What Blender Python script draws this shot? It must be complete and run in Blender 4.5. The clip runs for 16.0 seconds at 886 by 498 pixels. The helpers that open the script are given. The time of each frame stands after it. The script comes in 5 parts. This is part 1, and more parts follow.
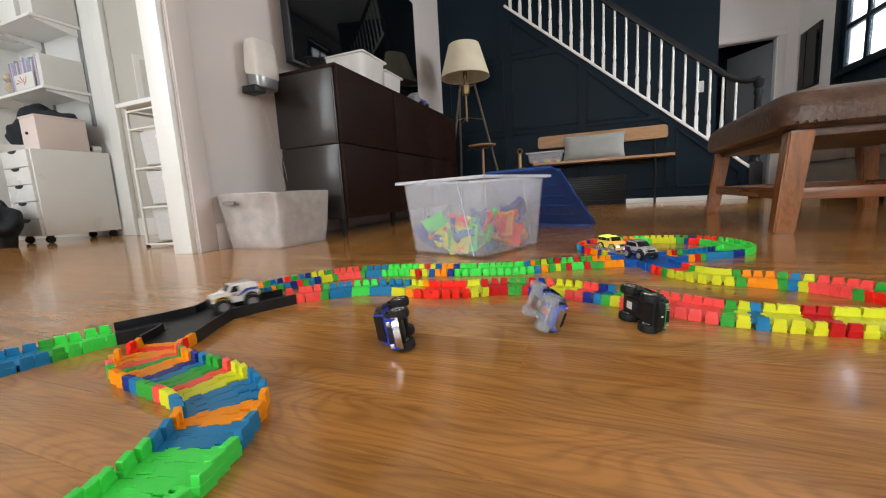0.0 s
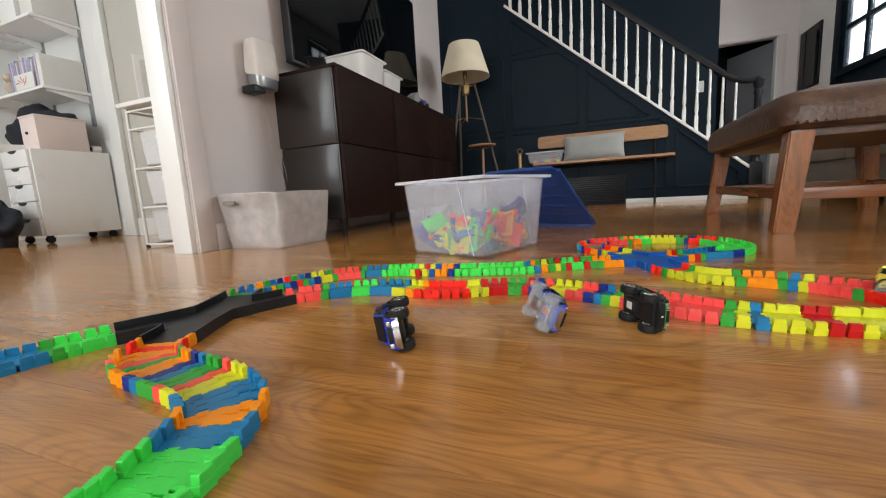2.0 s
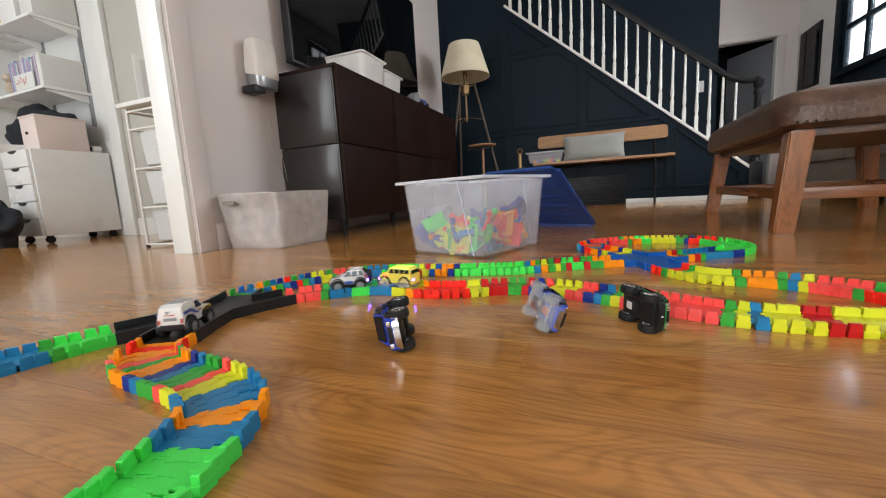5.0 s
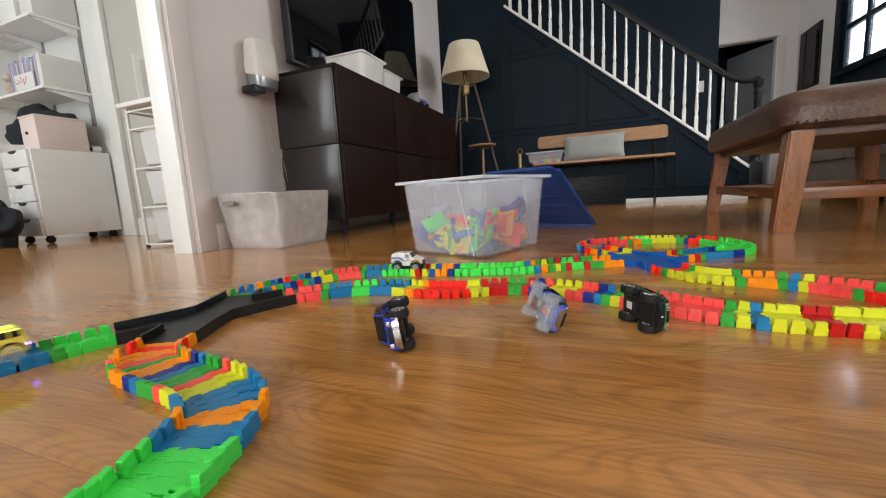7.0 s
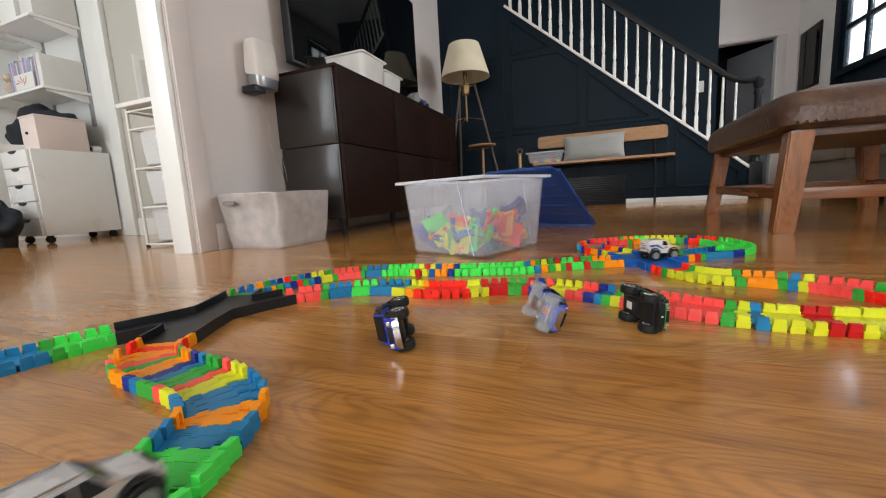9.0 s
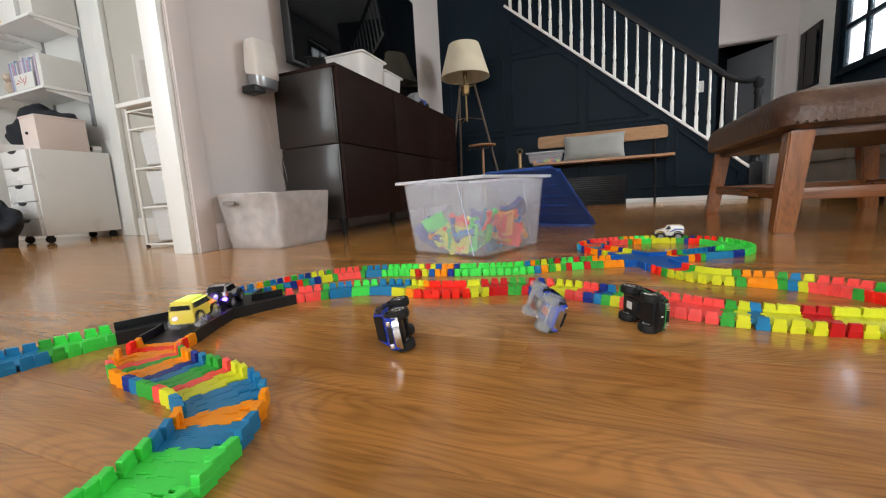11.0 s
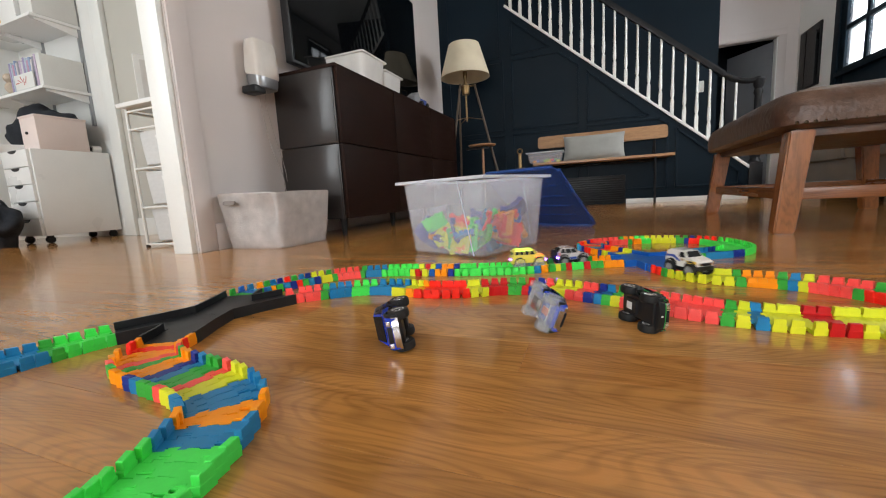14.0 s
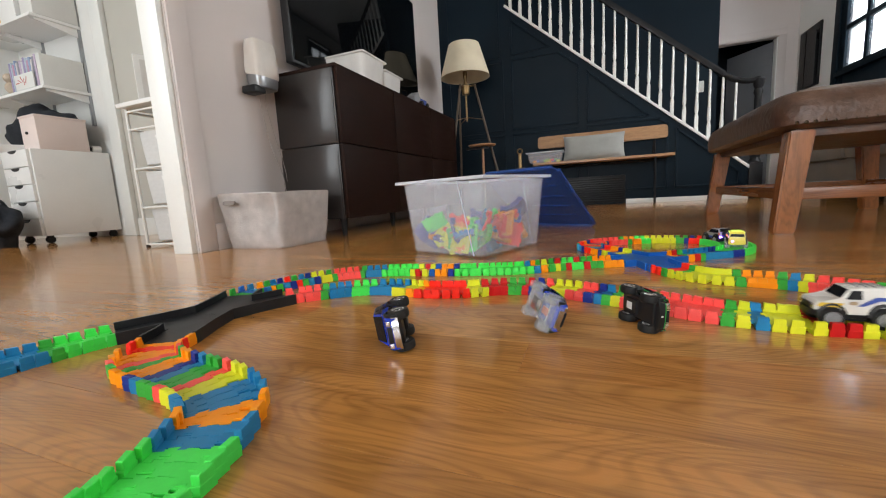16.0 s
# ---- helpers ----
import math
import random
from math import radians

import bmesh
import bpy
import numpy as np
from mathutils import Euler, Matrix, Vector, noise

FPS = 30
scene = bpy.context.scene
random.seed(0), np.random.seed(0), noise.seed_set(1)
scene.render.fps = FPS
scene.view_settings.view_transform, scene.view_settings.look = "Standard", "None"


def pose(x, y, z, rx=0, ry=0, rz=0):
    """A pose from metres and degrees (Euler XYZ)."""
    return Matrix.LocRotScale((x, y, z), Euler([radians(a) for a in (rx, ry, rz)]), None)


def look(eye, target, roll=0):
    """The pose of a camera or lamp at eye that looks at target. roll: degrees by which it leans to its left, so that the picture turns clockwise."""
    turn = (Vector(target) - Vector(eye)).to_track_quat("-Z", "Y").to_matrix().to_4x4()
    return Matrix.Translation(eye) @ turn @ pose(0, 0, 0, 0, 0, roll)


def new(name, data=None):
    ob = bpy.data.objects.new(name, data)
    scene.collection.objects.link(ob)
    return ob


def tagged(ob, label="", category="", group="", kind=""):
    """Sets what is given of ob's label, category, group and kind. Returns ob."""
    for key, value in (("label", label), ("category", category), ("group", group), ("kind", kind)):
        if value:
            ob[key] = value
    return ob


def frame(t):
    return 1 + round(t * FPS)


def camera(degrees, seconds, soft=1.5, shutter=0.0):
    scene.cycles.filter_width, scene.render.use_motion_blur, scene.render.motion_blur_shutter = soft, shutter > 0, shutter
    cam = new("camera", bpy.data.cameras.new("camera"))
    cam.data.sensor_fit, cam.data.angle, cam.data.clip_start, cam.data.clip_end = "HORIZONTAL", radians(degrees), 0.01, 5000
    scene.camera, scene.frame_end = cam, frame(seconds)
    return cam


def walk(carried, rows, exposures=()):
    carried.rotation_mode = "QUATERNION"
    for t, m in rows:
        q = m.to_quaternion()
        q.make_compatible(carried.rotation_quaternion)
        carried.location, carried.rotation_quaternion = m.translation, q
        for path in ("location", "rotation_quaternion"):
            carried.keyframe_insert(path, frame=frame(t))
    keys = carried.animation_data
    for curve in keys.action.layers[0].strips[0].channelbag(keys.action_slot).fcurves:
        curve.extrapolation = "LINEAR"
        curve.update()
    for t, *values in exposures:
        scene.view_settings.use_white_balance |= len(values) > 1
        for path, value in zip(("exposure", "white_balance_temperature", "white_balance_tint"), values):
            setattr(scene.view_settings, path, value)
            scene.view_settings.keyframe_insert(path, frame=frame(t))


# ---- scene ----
# ---- camera ----
EYE = Vector((0.0, 0.0, 0.195))
cam = camera(97.98, 16.0, soft=1.1, shutter=0.5)
pitch, yaw = radians(-8.1), radians(-21.5)
AHEAD = Vector((math.sin(yaw) * math.cos(pitch), math.cos(yaw) * math.cos(pitch), math.sin(pitch)))
STAND = look(EYE, EYE + AHEAD, -3.25)
walk(cam, [(0.0, STAND), (16.0, STAND)], exposures=[(0.0, 0.0), (16.0, 0.0)])

# ---- world and light ----
world = bpy.data.worlds.new("sky")
scene.world = world
world.use_nodes = True
wn = world.node_tree.nodes
sky = wn.new("ShaderNodeTexSky")
sky.sky_type, sky.sun_disc = "NISHITA", False
sky.sun_elevation, sky.sun_rotation = radians(38), radians(120)
world.node_tree.links.new(sky.outputs[0], wn["Background"].inputs[0])
wn["Background"].inputs[1].default_value = 0.12


def daylight(name, m, w, h, watts, colour=(0.93, 0.97, 1.0)):
    """The sky's light in the opening of a window."""
    data = bpy.data.lights.new(name, "AREA")
    data.shape, data.size, data.size_y, data.energy, data.color = "RECTANGLE", w, h, watts, colour
    lamp = new(name, data)
    lamp.matrix_world = m
    return lamp


# the first two are fill light from added, unseen windows behind the camera
daylight("window_light", look((1.2, -4.74, 1.6), (0.0, 0, 1.4)), 1.46, 1.46, 58)
daylight("window_light", look((-0.9, -4.74, 1.6), (-0.9, 0, 1.4)), 1.46, 1.46, 132)
daylight("window_light", look((2.62, 3.25, 1.72), (0, 3.25, 1.50)), 1.26, 1.10, 31)
daylight("window_light", look((-3.1, -0.74, 1.45), (-3.1, 2.0, 1.45)), 1.56, 1.56, 54)
daylight("door_light", look((2.64, 5.44, 1.73), (0.5, 5.44, 1.73)), 0.66, 0.76, 5)

# ---- materials ----


def nodes_of(name, rough=0.5, metal=0.0):
    m = bpy.data.materials.new(name)
    m.use_nodes = True
    n, l = m.node_tree.nodes, m.node_tree.links
    b = n["Principled BSDF"]
    b.inputs["Roughness"].default_value, b.inputs["Metallic"].default_value = rough, metal
    return m, n, l, b


def surface(name, dark, light, scale=6.0, rough=0.5, metal=0.0, bump=0.05, fine=90.0, stretch=(1, 1, 1), spread=0.12, coat=0.0):
    """Two colours mixed by broad stains, a fine grain in relief and gloss."""
    m, n, l, b = nodes_of(name, rough, metal)
    co, mp = n.new("ShaderNodeTexCoord"), n.new("ShaderNodeMapping")
    mp.inputs["Scale"].default_value = stretch
    l.new(co.outputs["Object"], mp.inputs["Vector"])
    broad, grain = n.new("ShaderNodeTexNoise"), n.new("ShaderNodeTexNoise")
    broad.inputs["Scale"].default_value, broad.inputs["Detail"].default_value = scale, 6
    grain.inputs["Scale"].default_value, grain.inputs["Detail"].default_value = fine, 4
    for t in (broad, grain):
        l.new(mp.outputs[0], t.inputs["Vector"])
    add = n.new("ShaderNodeMath")
    add.operation = "MULTIPLY_ADD"
    add.inputs[1].default_value = 0.35
    l.new(grain.outputs[0], add.inputs[0])
    l.new(broad.outputs[0], add.inputs[2])
    ramp = n.new("ShaderNodeValToRGB")
    ramp.color_ramp.elements[0].position, ramp.color_ramp.elements[1].position = 0.45, 0.9
    ramp.color_ramp.elements[0].color, ramp.color_ramp.elements[1].color = (*dark, 1), (*light, 1)
    l.new(add.outputs[0], ramp.inputs[0])
    l.new(ramp.outputs[0], b.inputs["Base Color"])
    gloss = n.new("ShaderNodeMapRange")
    gloss.inputs["To Min"].default_value, gloss.inputs["To Max"].default_value = max(0.02, rough - spread), min(1, rough + spread)
    l.new(broad.outputs[0], gloss.inputs[0])
    l.new(gloss.outputs[0], b.inputs["Roughness"])
    bp = n.new("ShaderNodeBump")
    bp.inputs["Strength"].default_value, bp.inputs["Distance"].default_value = bump, 0.004
    l.new(grain.outputs[0], bp.inputs["Height"])
    l.new(bp.outputs[0], b.inputs["Normal"])
    b.inputs["Coat Weight"].default_value = coat
    if max(light) < 0.06 and not metal and "satin" not in name:
        b.inputs["Specular IOR Level"].default_value = 0.3
    return m


def plastic(name, c, rough=0.35, trans=0.0, sub=0.0):
    m = surface(name, [v * 0.88 for v in c], c, 14, rough, 0, 0.03, 260, spread=0.08)
    b = m.node_tree.nodes["Principled BSDF"]
    b.inputs["Transmission Weight"].default_value = trans
    b.inputs["Subsurface Weight"].default_value = sub
    b.inputs["Subsurface Radius"].default_value = (0.006, 0.006, 0.006)
    return m


def glass(name, c, rough=0.05, ior=1.3, clear=0.0):
    """A thin clear sheet: part glassy, part milky."""
    m, n, l, b = nodes_of(name, rough)
    b.inputs["Base Color"].default_value = (*c, 1)
    b.inputs["IOR"].default_value = ior
    see = n.new("ShaderNodeBsdfTransparent")
    see.inputs[0].default_value = (*[0.5 + v / 2 for v in c], 1)
    mix = n.new("ShaderNodeMixShader")
    wear = n.new("ShaderNodeTexNoise")
    wear.inputs["Scale"].default_value = 12
    span = n.new("ShaderNodeMapRange")
    span.inputs["To Min"].default_value, span.inputs["To Max"].default_value = clear - 0.06, clear + 0.06
    l.new(wear.outputs[0], span.inputs[0])
    l.new(span.outputs[0], mix.inputs[0])
    l.new(b.outputs[0], mix.inputs[1])
    l.new(see.outputs[0], mix.inputs[2])
    l.new(mix.outputs[0], n["Material Output"].inputs[0])
    return m


def glow(name, c, strength):
    m, n, l, b = nodes_of(name, 0.3)
    b.inputs["Base Color"].default_value = (*c, 1)
    b.inputs["Emission Color"].default_value, b.inputs["Emission Strength"].default_value = (*c, 1), strength
    return m


def oak(name, tones, along=(1.2, 16, 16), rough=0.24, ring=0.86, fleck=0.80):
    """Varnished oak boards: a tone for each board, long grain, cathedral rings, pores."""
    m, n, l, b = nodes_of(name, rough)
    co, info, geo = n.new("ShaderNodeTexCoord"), n.new("ShaderNodeObjectInfo"), n.new("ShaderNodeNewGeometry")
    seed = n.new("ShaderNodeMath")
    l.new(info.outputs["Random"], seed.inputs[0])
    l.new(geo.outputs["Random Per Island"], seed.inputs[1])
    frac = n.new("ShaderNodeMath")
    frac.operation = "FRACT"
    l.new(seed.outputs[0], frac.inputs[0])
    far = n.new("ShaderNodeVectorMath")
    far.operation = "SCALE"
    far.inputs[0].default_value = (61.0, 17.0, 9.0)
    l.new(seed.outputs[0], far.inputs["Scale"])
    shift = n.new("ShaderNodeVectorMath")
    l.new(co.outputs["Object"], shift.inputs[0])
    l.new(far.outputs[0], shift.inputs[1])
    mp = n.new("ShaderNodeMapping")
    mp.inputs["Scale"].default_value = along
    l.new(shift.outputs[0], mp.inputs["Vector"])
    fibre, pores, swell = n.new("ShaderNodeTexNoise"), n.new("ShaderNodeTexNoise"), n.new("ShaderNodeTexNoise")
    # growth rings: contour lines of a long, slow swelling
    slow = n.new("ShaderNodeMapping")
    slow.inputs["Scale"].default_value = (1.15, 0.75, 0.75)
    l.new(mp.outputs[0], slow.inputs["Vector"])
    swell.inputs["Scale"].default_value, swell.inputs["Detail"].default_value = 1.0, 1.5
    l.new(slow.outputs[0], swell.inputs["Vector"])
    many, rings = n.new("ShaderNodeMath"), n.new("ShaderNodeMath")
    many.operation, rings.operation = "MULTIPLY", "SINE"
    many.inputs[1].default_value = 300.0
    l.new(swell.outputs[0], many.inputs[0])
    l.new(many.outputs[0], rings.inputs[0])
    fibre.inputs["Scale"].default_value, fibre.inputs["Detail"].default_value = 3.0, 8
    pores.inputs["Scale"].default_value, pores.inputs["Detail"].default_value = 26.0, 3
    pm = n.new("ShaderNodeMapping")
    pm.inputs["Scale"].default_value = (0.35, 1, 1)
    l.new(mp.outputs[0], pm.inputs["Vector"])
    l.new(mp.outputs[0], fibre.inputs["Vector"])
    l.new(pm.outputs[0], pores.inputs["Vector"])
    tone = n.new("ShaderNodeValToRGB")
    while len(tone.color_ramp.elements) < len(tones):
        tone.color_ramp.elements.new(0.5)
    for i, c in enumerate(tones):
        tone.color_ramp.elements[i].position = i / (len(tones) - 1)
        tone.color_ramp.elements[i].color = (*c, 1)
    l.new(frac.outputs[0], tone.inputs[0])

    def darker(source, lo, hi, amount, below):
        span = n.new("ShaderNodeMapRange")
        for key, v in (("From Min", lo), ("From Max", hi), ("To Min", amount), ("To Max", 1.0)):
            span.inputs[key].default_value = v
        l.new(source, span.inputs[0])
        mul = n.new("ShaderNodeMix")
        mul.data_type, mul.blend_type = "RGBA", "MULTIPLY"
        mul.inputs["Factor"].default_value = 1.0
        l.new(below, mul.inputs[6])
        l.new(span.outputs[0], mul.inputs[7])
        return mul.outputs[2]

    c = darker(rings.outputs[0], -1.0, 0.1, ring, tone.outputs[0])
    c = darker(fibre.outputs[0], 0.34, 0.60, fleck, c)
    c = darker(pores.outputs[0], 0.38, 0.5, 0.82, c)
    l.new(c, b.inputs["Base Color"])
    gl = n.new("ShaderNodeMapRange")
    gl.inputs["To Min"].default_value, gl.inputs["To Max"].default_value = rough - 0.05, rough + 0.09
    l.new(fibre.outputs[0], gl.inputs[0])
    l.new(gl.outputs[0], b.inputs["Roughness"])
    bp = n.new("ShaderNodeBump")
    bp.inputs["Strength"].default_value, bp.inputs["Distance"].default_value = 0.10, 0.002
    l.new(pores.outputs[0], bp.inputs["Height"])
    l.new(bp.outputs[0], b.inputs["Normal"])
    return m


FLOOR_OAK = oak("floor_oak", [(0.47, 0.194, 0.043), (0.60, 0.280, 0.072), (0.53, 0.232, 0.056), (0.64, 0.318, 0.090), (0.50, 0.210, 0.048)], (1.5, 11, 11), 0.115, 0.82, 0.70)
_f = FLOOR_OAK.node_tree.nodes["Principled BSDF"]
_f.inputs["Coat Weight"].default_value, _f.inputs["Coat Roughness"].default_value = 0.22, 0.055
RUSTIC = oak("rustic_wood", [(0.34, 0.122, 0.034), (0.27, 0.092, 0.026)], (11, 11, 1.0), 0.22, 0.86, 0.72)
RUSTIC_ALONG = oak("rustic_wood_along", [(0.29, 0.102, 0.029), (0.24, 0.082, 0.023)], (14, 1.2, 14), 0.24, 0.80, 0.70)
RUSTIC_ACROSS = oak("rustic_wood_across", [(0.29, 0.102, 0.029), (0.24, 0.082, 0.023)], (1.2, 14, 14), 0.24, 0.80, 0.70)
BENCH_OAK = oak("bench_oak", [(0.44, 0.24, 0.11), (0.40, 0.21, 0.095)], (1.5, 14, 14), 0.4)
UNDER = surface("subfloor", (0.06, 0.03, 0.015), (0.09, 0.05, 0.02), 5, 0.8)
WALL_WARM = surface("wall_paint_warm", (0.60, 0.55, 0.53), (0.64, 0.59, 0.57), 1.5, 0.62, bump=0.05, fine=160)
WALL_WHITE = surface("wall_paint_white", (0.70, 0.70, 0.67), (0.75, 0.75, 0.72), 1.5, 0.6, bump=0.05, fine=160)
NAVY = surface("navy_paint", (0.0031, 0.0090, 0.0152), (0.0052, 0.0132, 0.0215), 2.0, 0.5, bump=0.05, fine=120)
NAVY.node_tree.nodes["Principled BSDF"].inputs["Specular IOR Level"].default_value = 0.11
TRIM = surface("white_trim_paint", (0.70, 0.71, 0.68), (0.76, 0.77, 0.74), 3, 0.36, bump=0.03)
CEILING = surface("ceiling_paint", (0.74, 0.74, 0.72), (0.79, 0.79, 0.77), 1.5, 0.8)
ESPRESSO = surface("espresso_veneer", (0.0135, 0.0056, 0.0038), (0.021, 0.0095, 0.0065), 5, 0.46, bump=0.03, fine=60, stretch=(1, 1, 6))
ESPRESSO.node_tree.nodes["Principled BSDF"].inputs["Specular IOR Level"].default_value = 0.07
ESPRESSO_SIDE = surface("satin_espresso", (0.010, 0.007, 0.006), (0.016, 0.011, 0.009), 5, 0.38, bump=0.01, fine=60, stretch=(1, 1, 0.3), coat=0.7)
ESPRESSO_SIDE.node_tree.nodes["Principled BSDF"].inputs["Coat Roughness"].default_value = 0.18
BLACK = surface("black_paint", (0.010, 0.010, 0.011), (0.018, 0.018, 0.019), 6, 0.35)
BLACK.node_tree.nodes["Principled BSDF"].inputs["Specular IOR Level"].default_value = 0.16
BLACK_PLASTIC = plastic("black_plastic", (0.014, 0.014, 0.015), 0.42)
RUBBER = plastic("black_rubber", (0.012, 0.012, 0.012), 0.6)
SCREEN = surface("black_screen", (0.002, 0.002, 0.0025), (0.003, 0.004, 0.0045), 2, 0.045, bump=0.0, spread=0.01)
SCREEN.node_tree.nodes["Principled BSDF"].inputs["Specular IOR Level"].default_value = 0.16
SHADE = surface("cream_linen", (0.62, 0.55, 0.40), (0.70, 0.63, 0.47), 8, 0.85, bump=0.25, fine=260)
BRASS = surface("aged_brass", (0.20, 0.13, 0.06), (0.30, 0.20, 0.09), 8, 0.4, 0.8)
LAMP_WOOD = oak("lamp_wood", [(0.11, 0.075, 0.045), (0.085, 0.056, 0.032)], (14, 14, 1.2), 0.45)
FELT = surface("grey_felt", (0.35, 0.32, 0.30), (0.50, 0.462, 0.438), 16, 0.95, bump=0.8, fine=300)
LEATHER = surface("brown_leather", (0.050, 0.024, 0.014), (0.135, 0.074, 0.047), 9, 0.40, bump=0.9, fine=55, spread=0.18)
CUSHION = surface("grey_linen", (0.29, 0.30, 0.28), (0.36, 0.37, 0.35), 6, 0.95, bump=0.4, fine=260)
SOFA = surface("beige_weave", (0.16, 0.145, 0.125), (0.21, 0.19, 0.165), 6, 0.95, bump=0.4, fine=240)
WHITE_PLASTIC = plastic("white_plastic", (0.74, 0.73, 0.70), 0.4)
IVORY = plastic("ivory_plastic", (0.66, 0.62, 0.57), 0.42)
CHROME = surface("chrome", (0.55, 0.55, 0.56), (0.65, 0.65, 0.66), 10, 0.26, 1.0, bump=0.01)
STEEL = surface("grey_steel", (0.30, 0.31, 0.32), (0.38, 0.39, 0.40), 10, 0.35, 0.8)
WHITE_LAC = surface("white_lacquer", (0.72, 0.72, 0.70), (0.77, 0.77, 0.75), 3, 0.3, bump=0.02)
PALE_CARD = surface("pale_card", (0.60, 0.60, 0.57), (0.66, 0.66, 0.63), 4, 0.7)
BLUSH = surface("blush_card", (0.66, 0.56, 0.52), (0.71, 0.61, 0.57), 5, 0.75)
CLOTH = surface("charcoal_cloth", (0.010, 0.012, 0.016), (0.028, 0.031, 0.038), 12, 0.95, bump=0.5)
TUB = glass("clear_tub", (0.93, 0.94, 0.98), 0.14, 1.35, 0.82)
TUB_RIM = glass("milky_rim", (0.84, 0.86, 0.92), 0.2, 1.35, 0.45)
CLEAR = glass("clear_plastic", (0.84, 0.86, 0.88), 0.06, 1.45, 0.85)
CLOUDY = glass("cloudy_plastic", (0.84, 0.85, 0.86), 0.06, 1.5, 0.74)
FROST = glass("frosted_plastic", (0.80, 0.81, 0.80), 0.3, 1.3, 0.30)
PANE = glass("window_glass", (0.95, 0.97, 1.0), 0.03, 1.4, 0.85)
LID_BLUE = glass("blue_lid", (0.035, 0.10, 0.36), 0.2, 1.45, 0.45)
CAR_WHITE = surface("white_car_paint", (0.72, 0.71, 0.67), (0.77, 0.76, 0.72), 8, 0.28, bump=0.02, coat=0.4)
CAR_SILVER = surface("silver_car_paint", (0.56, 0.56, 0.57), (0.64, 0.64, 0.65), 8, 0.28, 0.35, bump=0.02, coat=0.4)
CAR_BLUE = surface("blue_car_paint", (0.018, 0.050, 0.42), (0.026, 0.068, 0.56), 8, 0.25, bump=0.02, coat=0.4)
CAR_BLACK = surface("black_car_paint", (0.008, 0.010, 0.009), (0.014, 0.017, 0.015), 8, 0.22, bump=0.02, coat=0.5)
CAR_YELLOW = plastic("yellow_glow_body", (0.62, 0.55, 0.09), 0.3)
_y = CAR_YELLOW.node_tree.nodes["Principled BSDF"]
_y.inputs["Emission Color"].default_value, _y.inputs["Emission Strength"].default_value = (1.0, 0.70, 0.06, 1), 0.22
DARK_GLASS = surface("tinted_glass", (0.010, 0.011, 0.013), (0.016, 0.017, 0.019), 3, 0.1, bump=0.0)
LED_BLUE = glow("blue_led", (0.13, 0.05, 1.0), 60.0)
LED_RED = glow("red_led", (1.0, 0.05, 0.02), 9.0)
LED_LIME = glow("lime_led", (0.65, 1.0, 0.15), 2.2)
DECAL = {k: plastic("decal_" + k, c, 0.4) for k, c in dict(blue=(0.03, 0.07, 0.35), yellow=(0.75, 0.50, 0.05), red=(0.5, 0.06, 0.05), grey=(0.25, 0.26, 0.27), tan=(0.45, 0.33, 0.2), green=(0.02, 0.35, 0.06), white=(0.75, 0.75, 0.74)).items()}
TOY = {k: plastic("toy_" + k, c, 0.42, sub=0.2) for k, c in dict(
    lime=(0.07, 0.80, 0.10), yellow=(0.74, 0.77, 0.03), orange=(1.0, 0.33, 0.004), blue=(0.016, 0.22, 0.46), navy=(0.012, 0.035, 0.26),
    red=(1.0, 0.028, 0.012), pink=(0.97, 0.10, 0.085), green=(0.045, 0.42, 0.05), maroon=(0.60, 0.014, 0.014), azure=(0.008, 0.11, 0.44)).items()}
for _m in TOY.values():
    _m.node_tree.nodes["Principled BSDF"].inputs["Specular IOR Level"].default_value = 0.3

# ---- mesh helpers ----


def box(bm, centre, size, turn=None, bevel=0.0):
    """A bevelled box added to bm."""
    m = Matrix.Translation(centre) @ (turn or Matrix()) @ Matrix.Diagonal((*size, 1))
    made = bmesh.ops.create_cube(bm, size=1, matrix=m)["verts"]
    if bevel:
        edges = list({e for v in made for e in v.link_edges})
        bmesh.ops.bevel(bm, geom=edges, offset=bevel, segments=2, affect="EDGES", profile=0.6)
    return bm


def bar(bm, a, b, r, r2=None, sides=10):
    """A round bar from a to b."""
    a, b = Vector(a), Vector(b)
    d = b - a
    m = Matrix.Translation((a + b) / 2) @ d.to_track_quat("Z", "Y").to_matrix().to_4x4()
    bmesh.ops.create_cone(bm, cap_ends=True, segments=sides, radius1=r, radius2=r if r2 is None else r2, depth=d.length, matrix=m)
    return bm


def lathe(bm, profile, m=None, sides=20):
    """A turned form: (radius, height) pairs round z."""
    m = m or Matrix()
    rows = []
    for r, z in profile:
        rows.append([bm.verts.new(m @ Vector((r * math.cos(2 * math.pi * i / sides), r * math.sin(2 * math.pi * i / sides), z))) for i in range(sides)])
    for a, b in zip(rows, rows[1:]):
        for i in range(sides):
            j = (i + 1) % sides
            bm.faces.new((a[i], a[j], b[j], b[i]))
    return bm


def slab(bm, outline, d, m=None):
    """A flat outline (x, y) made d thick along z."""
    m = m or Matrix()
    low = [bm.verts.new(m @ Vector((x, y, 0))) for x, y in outline]
    top = [bm.verts.new(m @ Vector((x, y, d))) for x, y in outline]
    bm.faces.new(low[::-1]), bm.faces.new(top)
    for i in range(len(low)):
        j = (i + 1) % len(low)
        bm.faces.new((low[i], low[j], top[j], top[i]))
    return bm


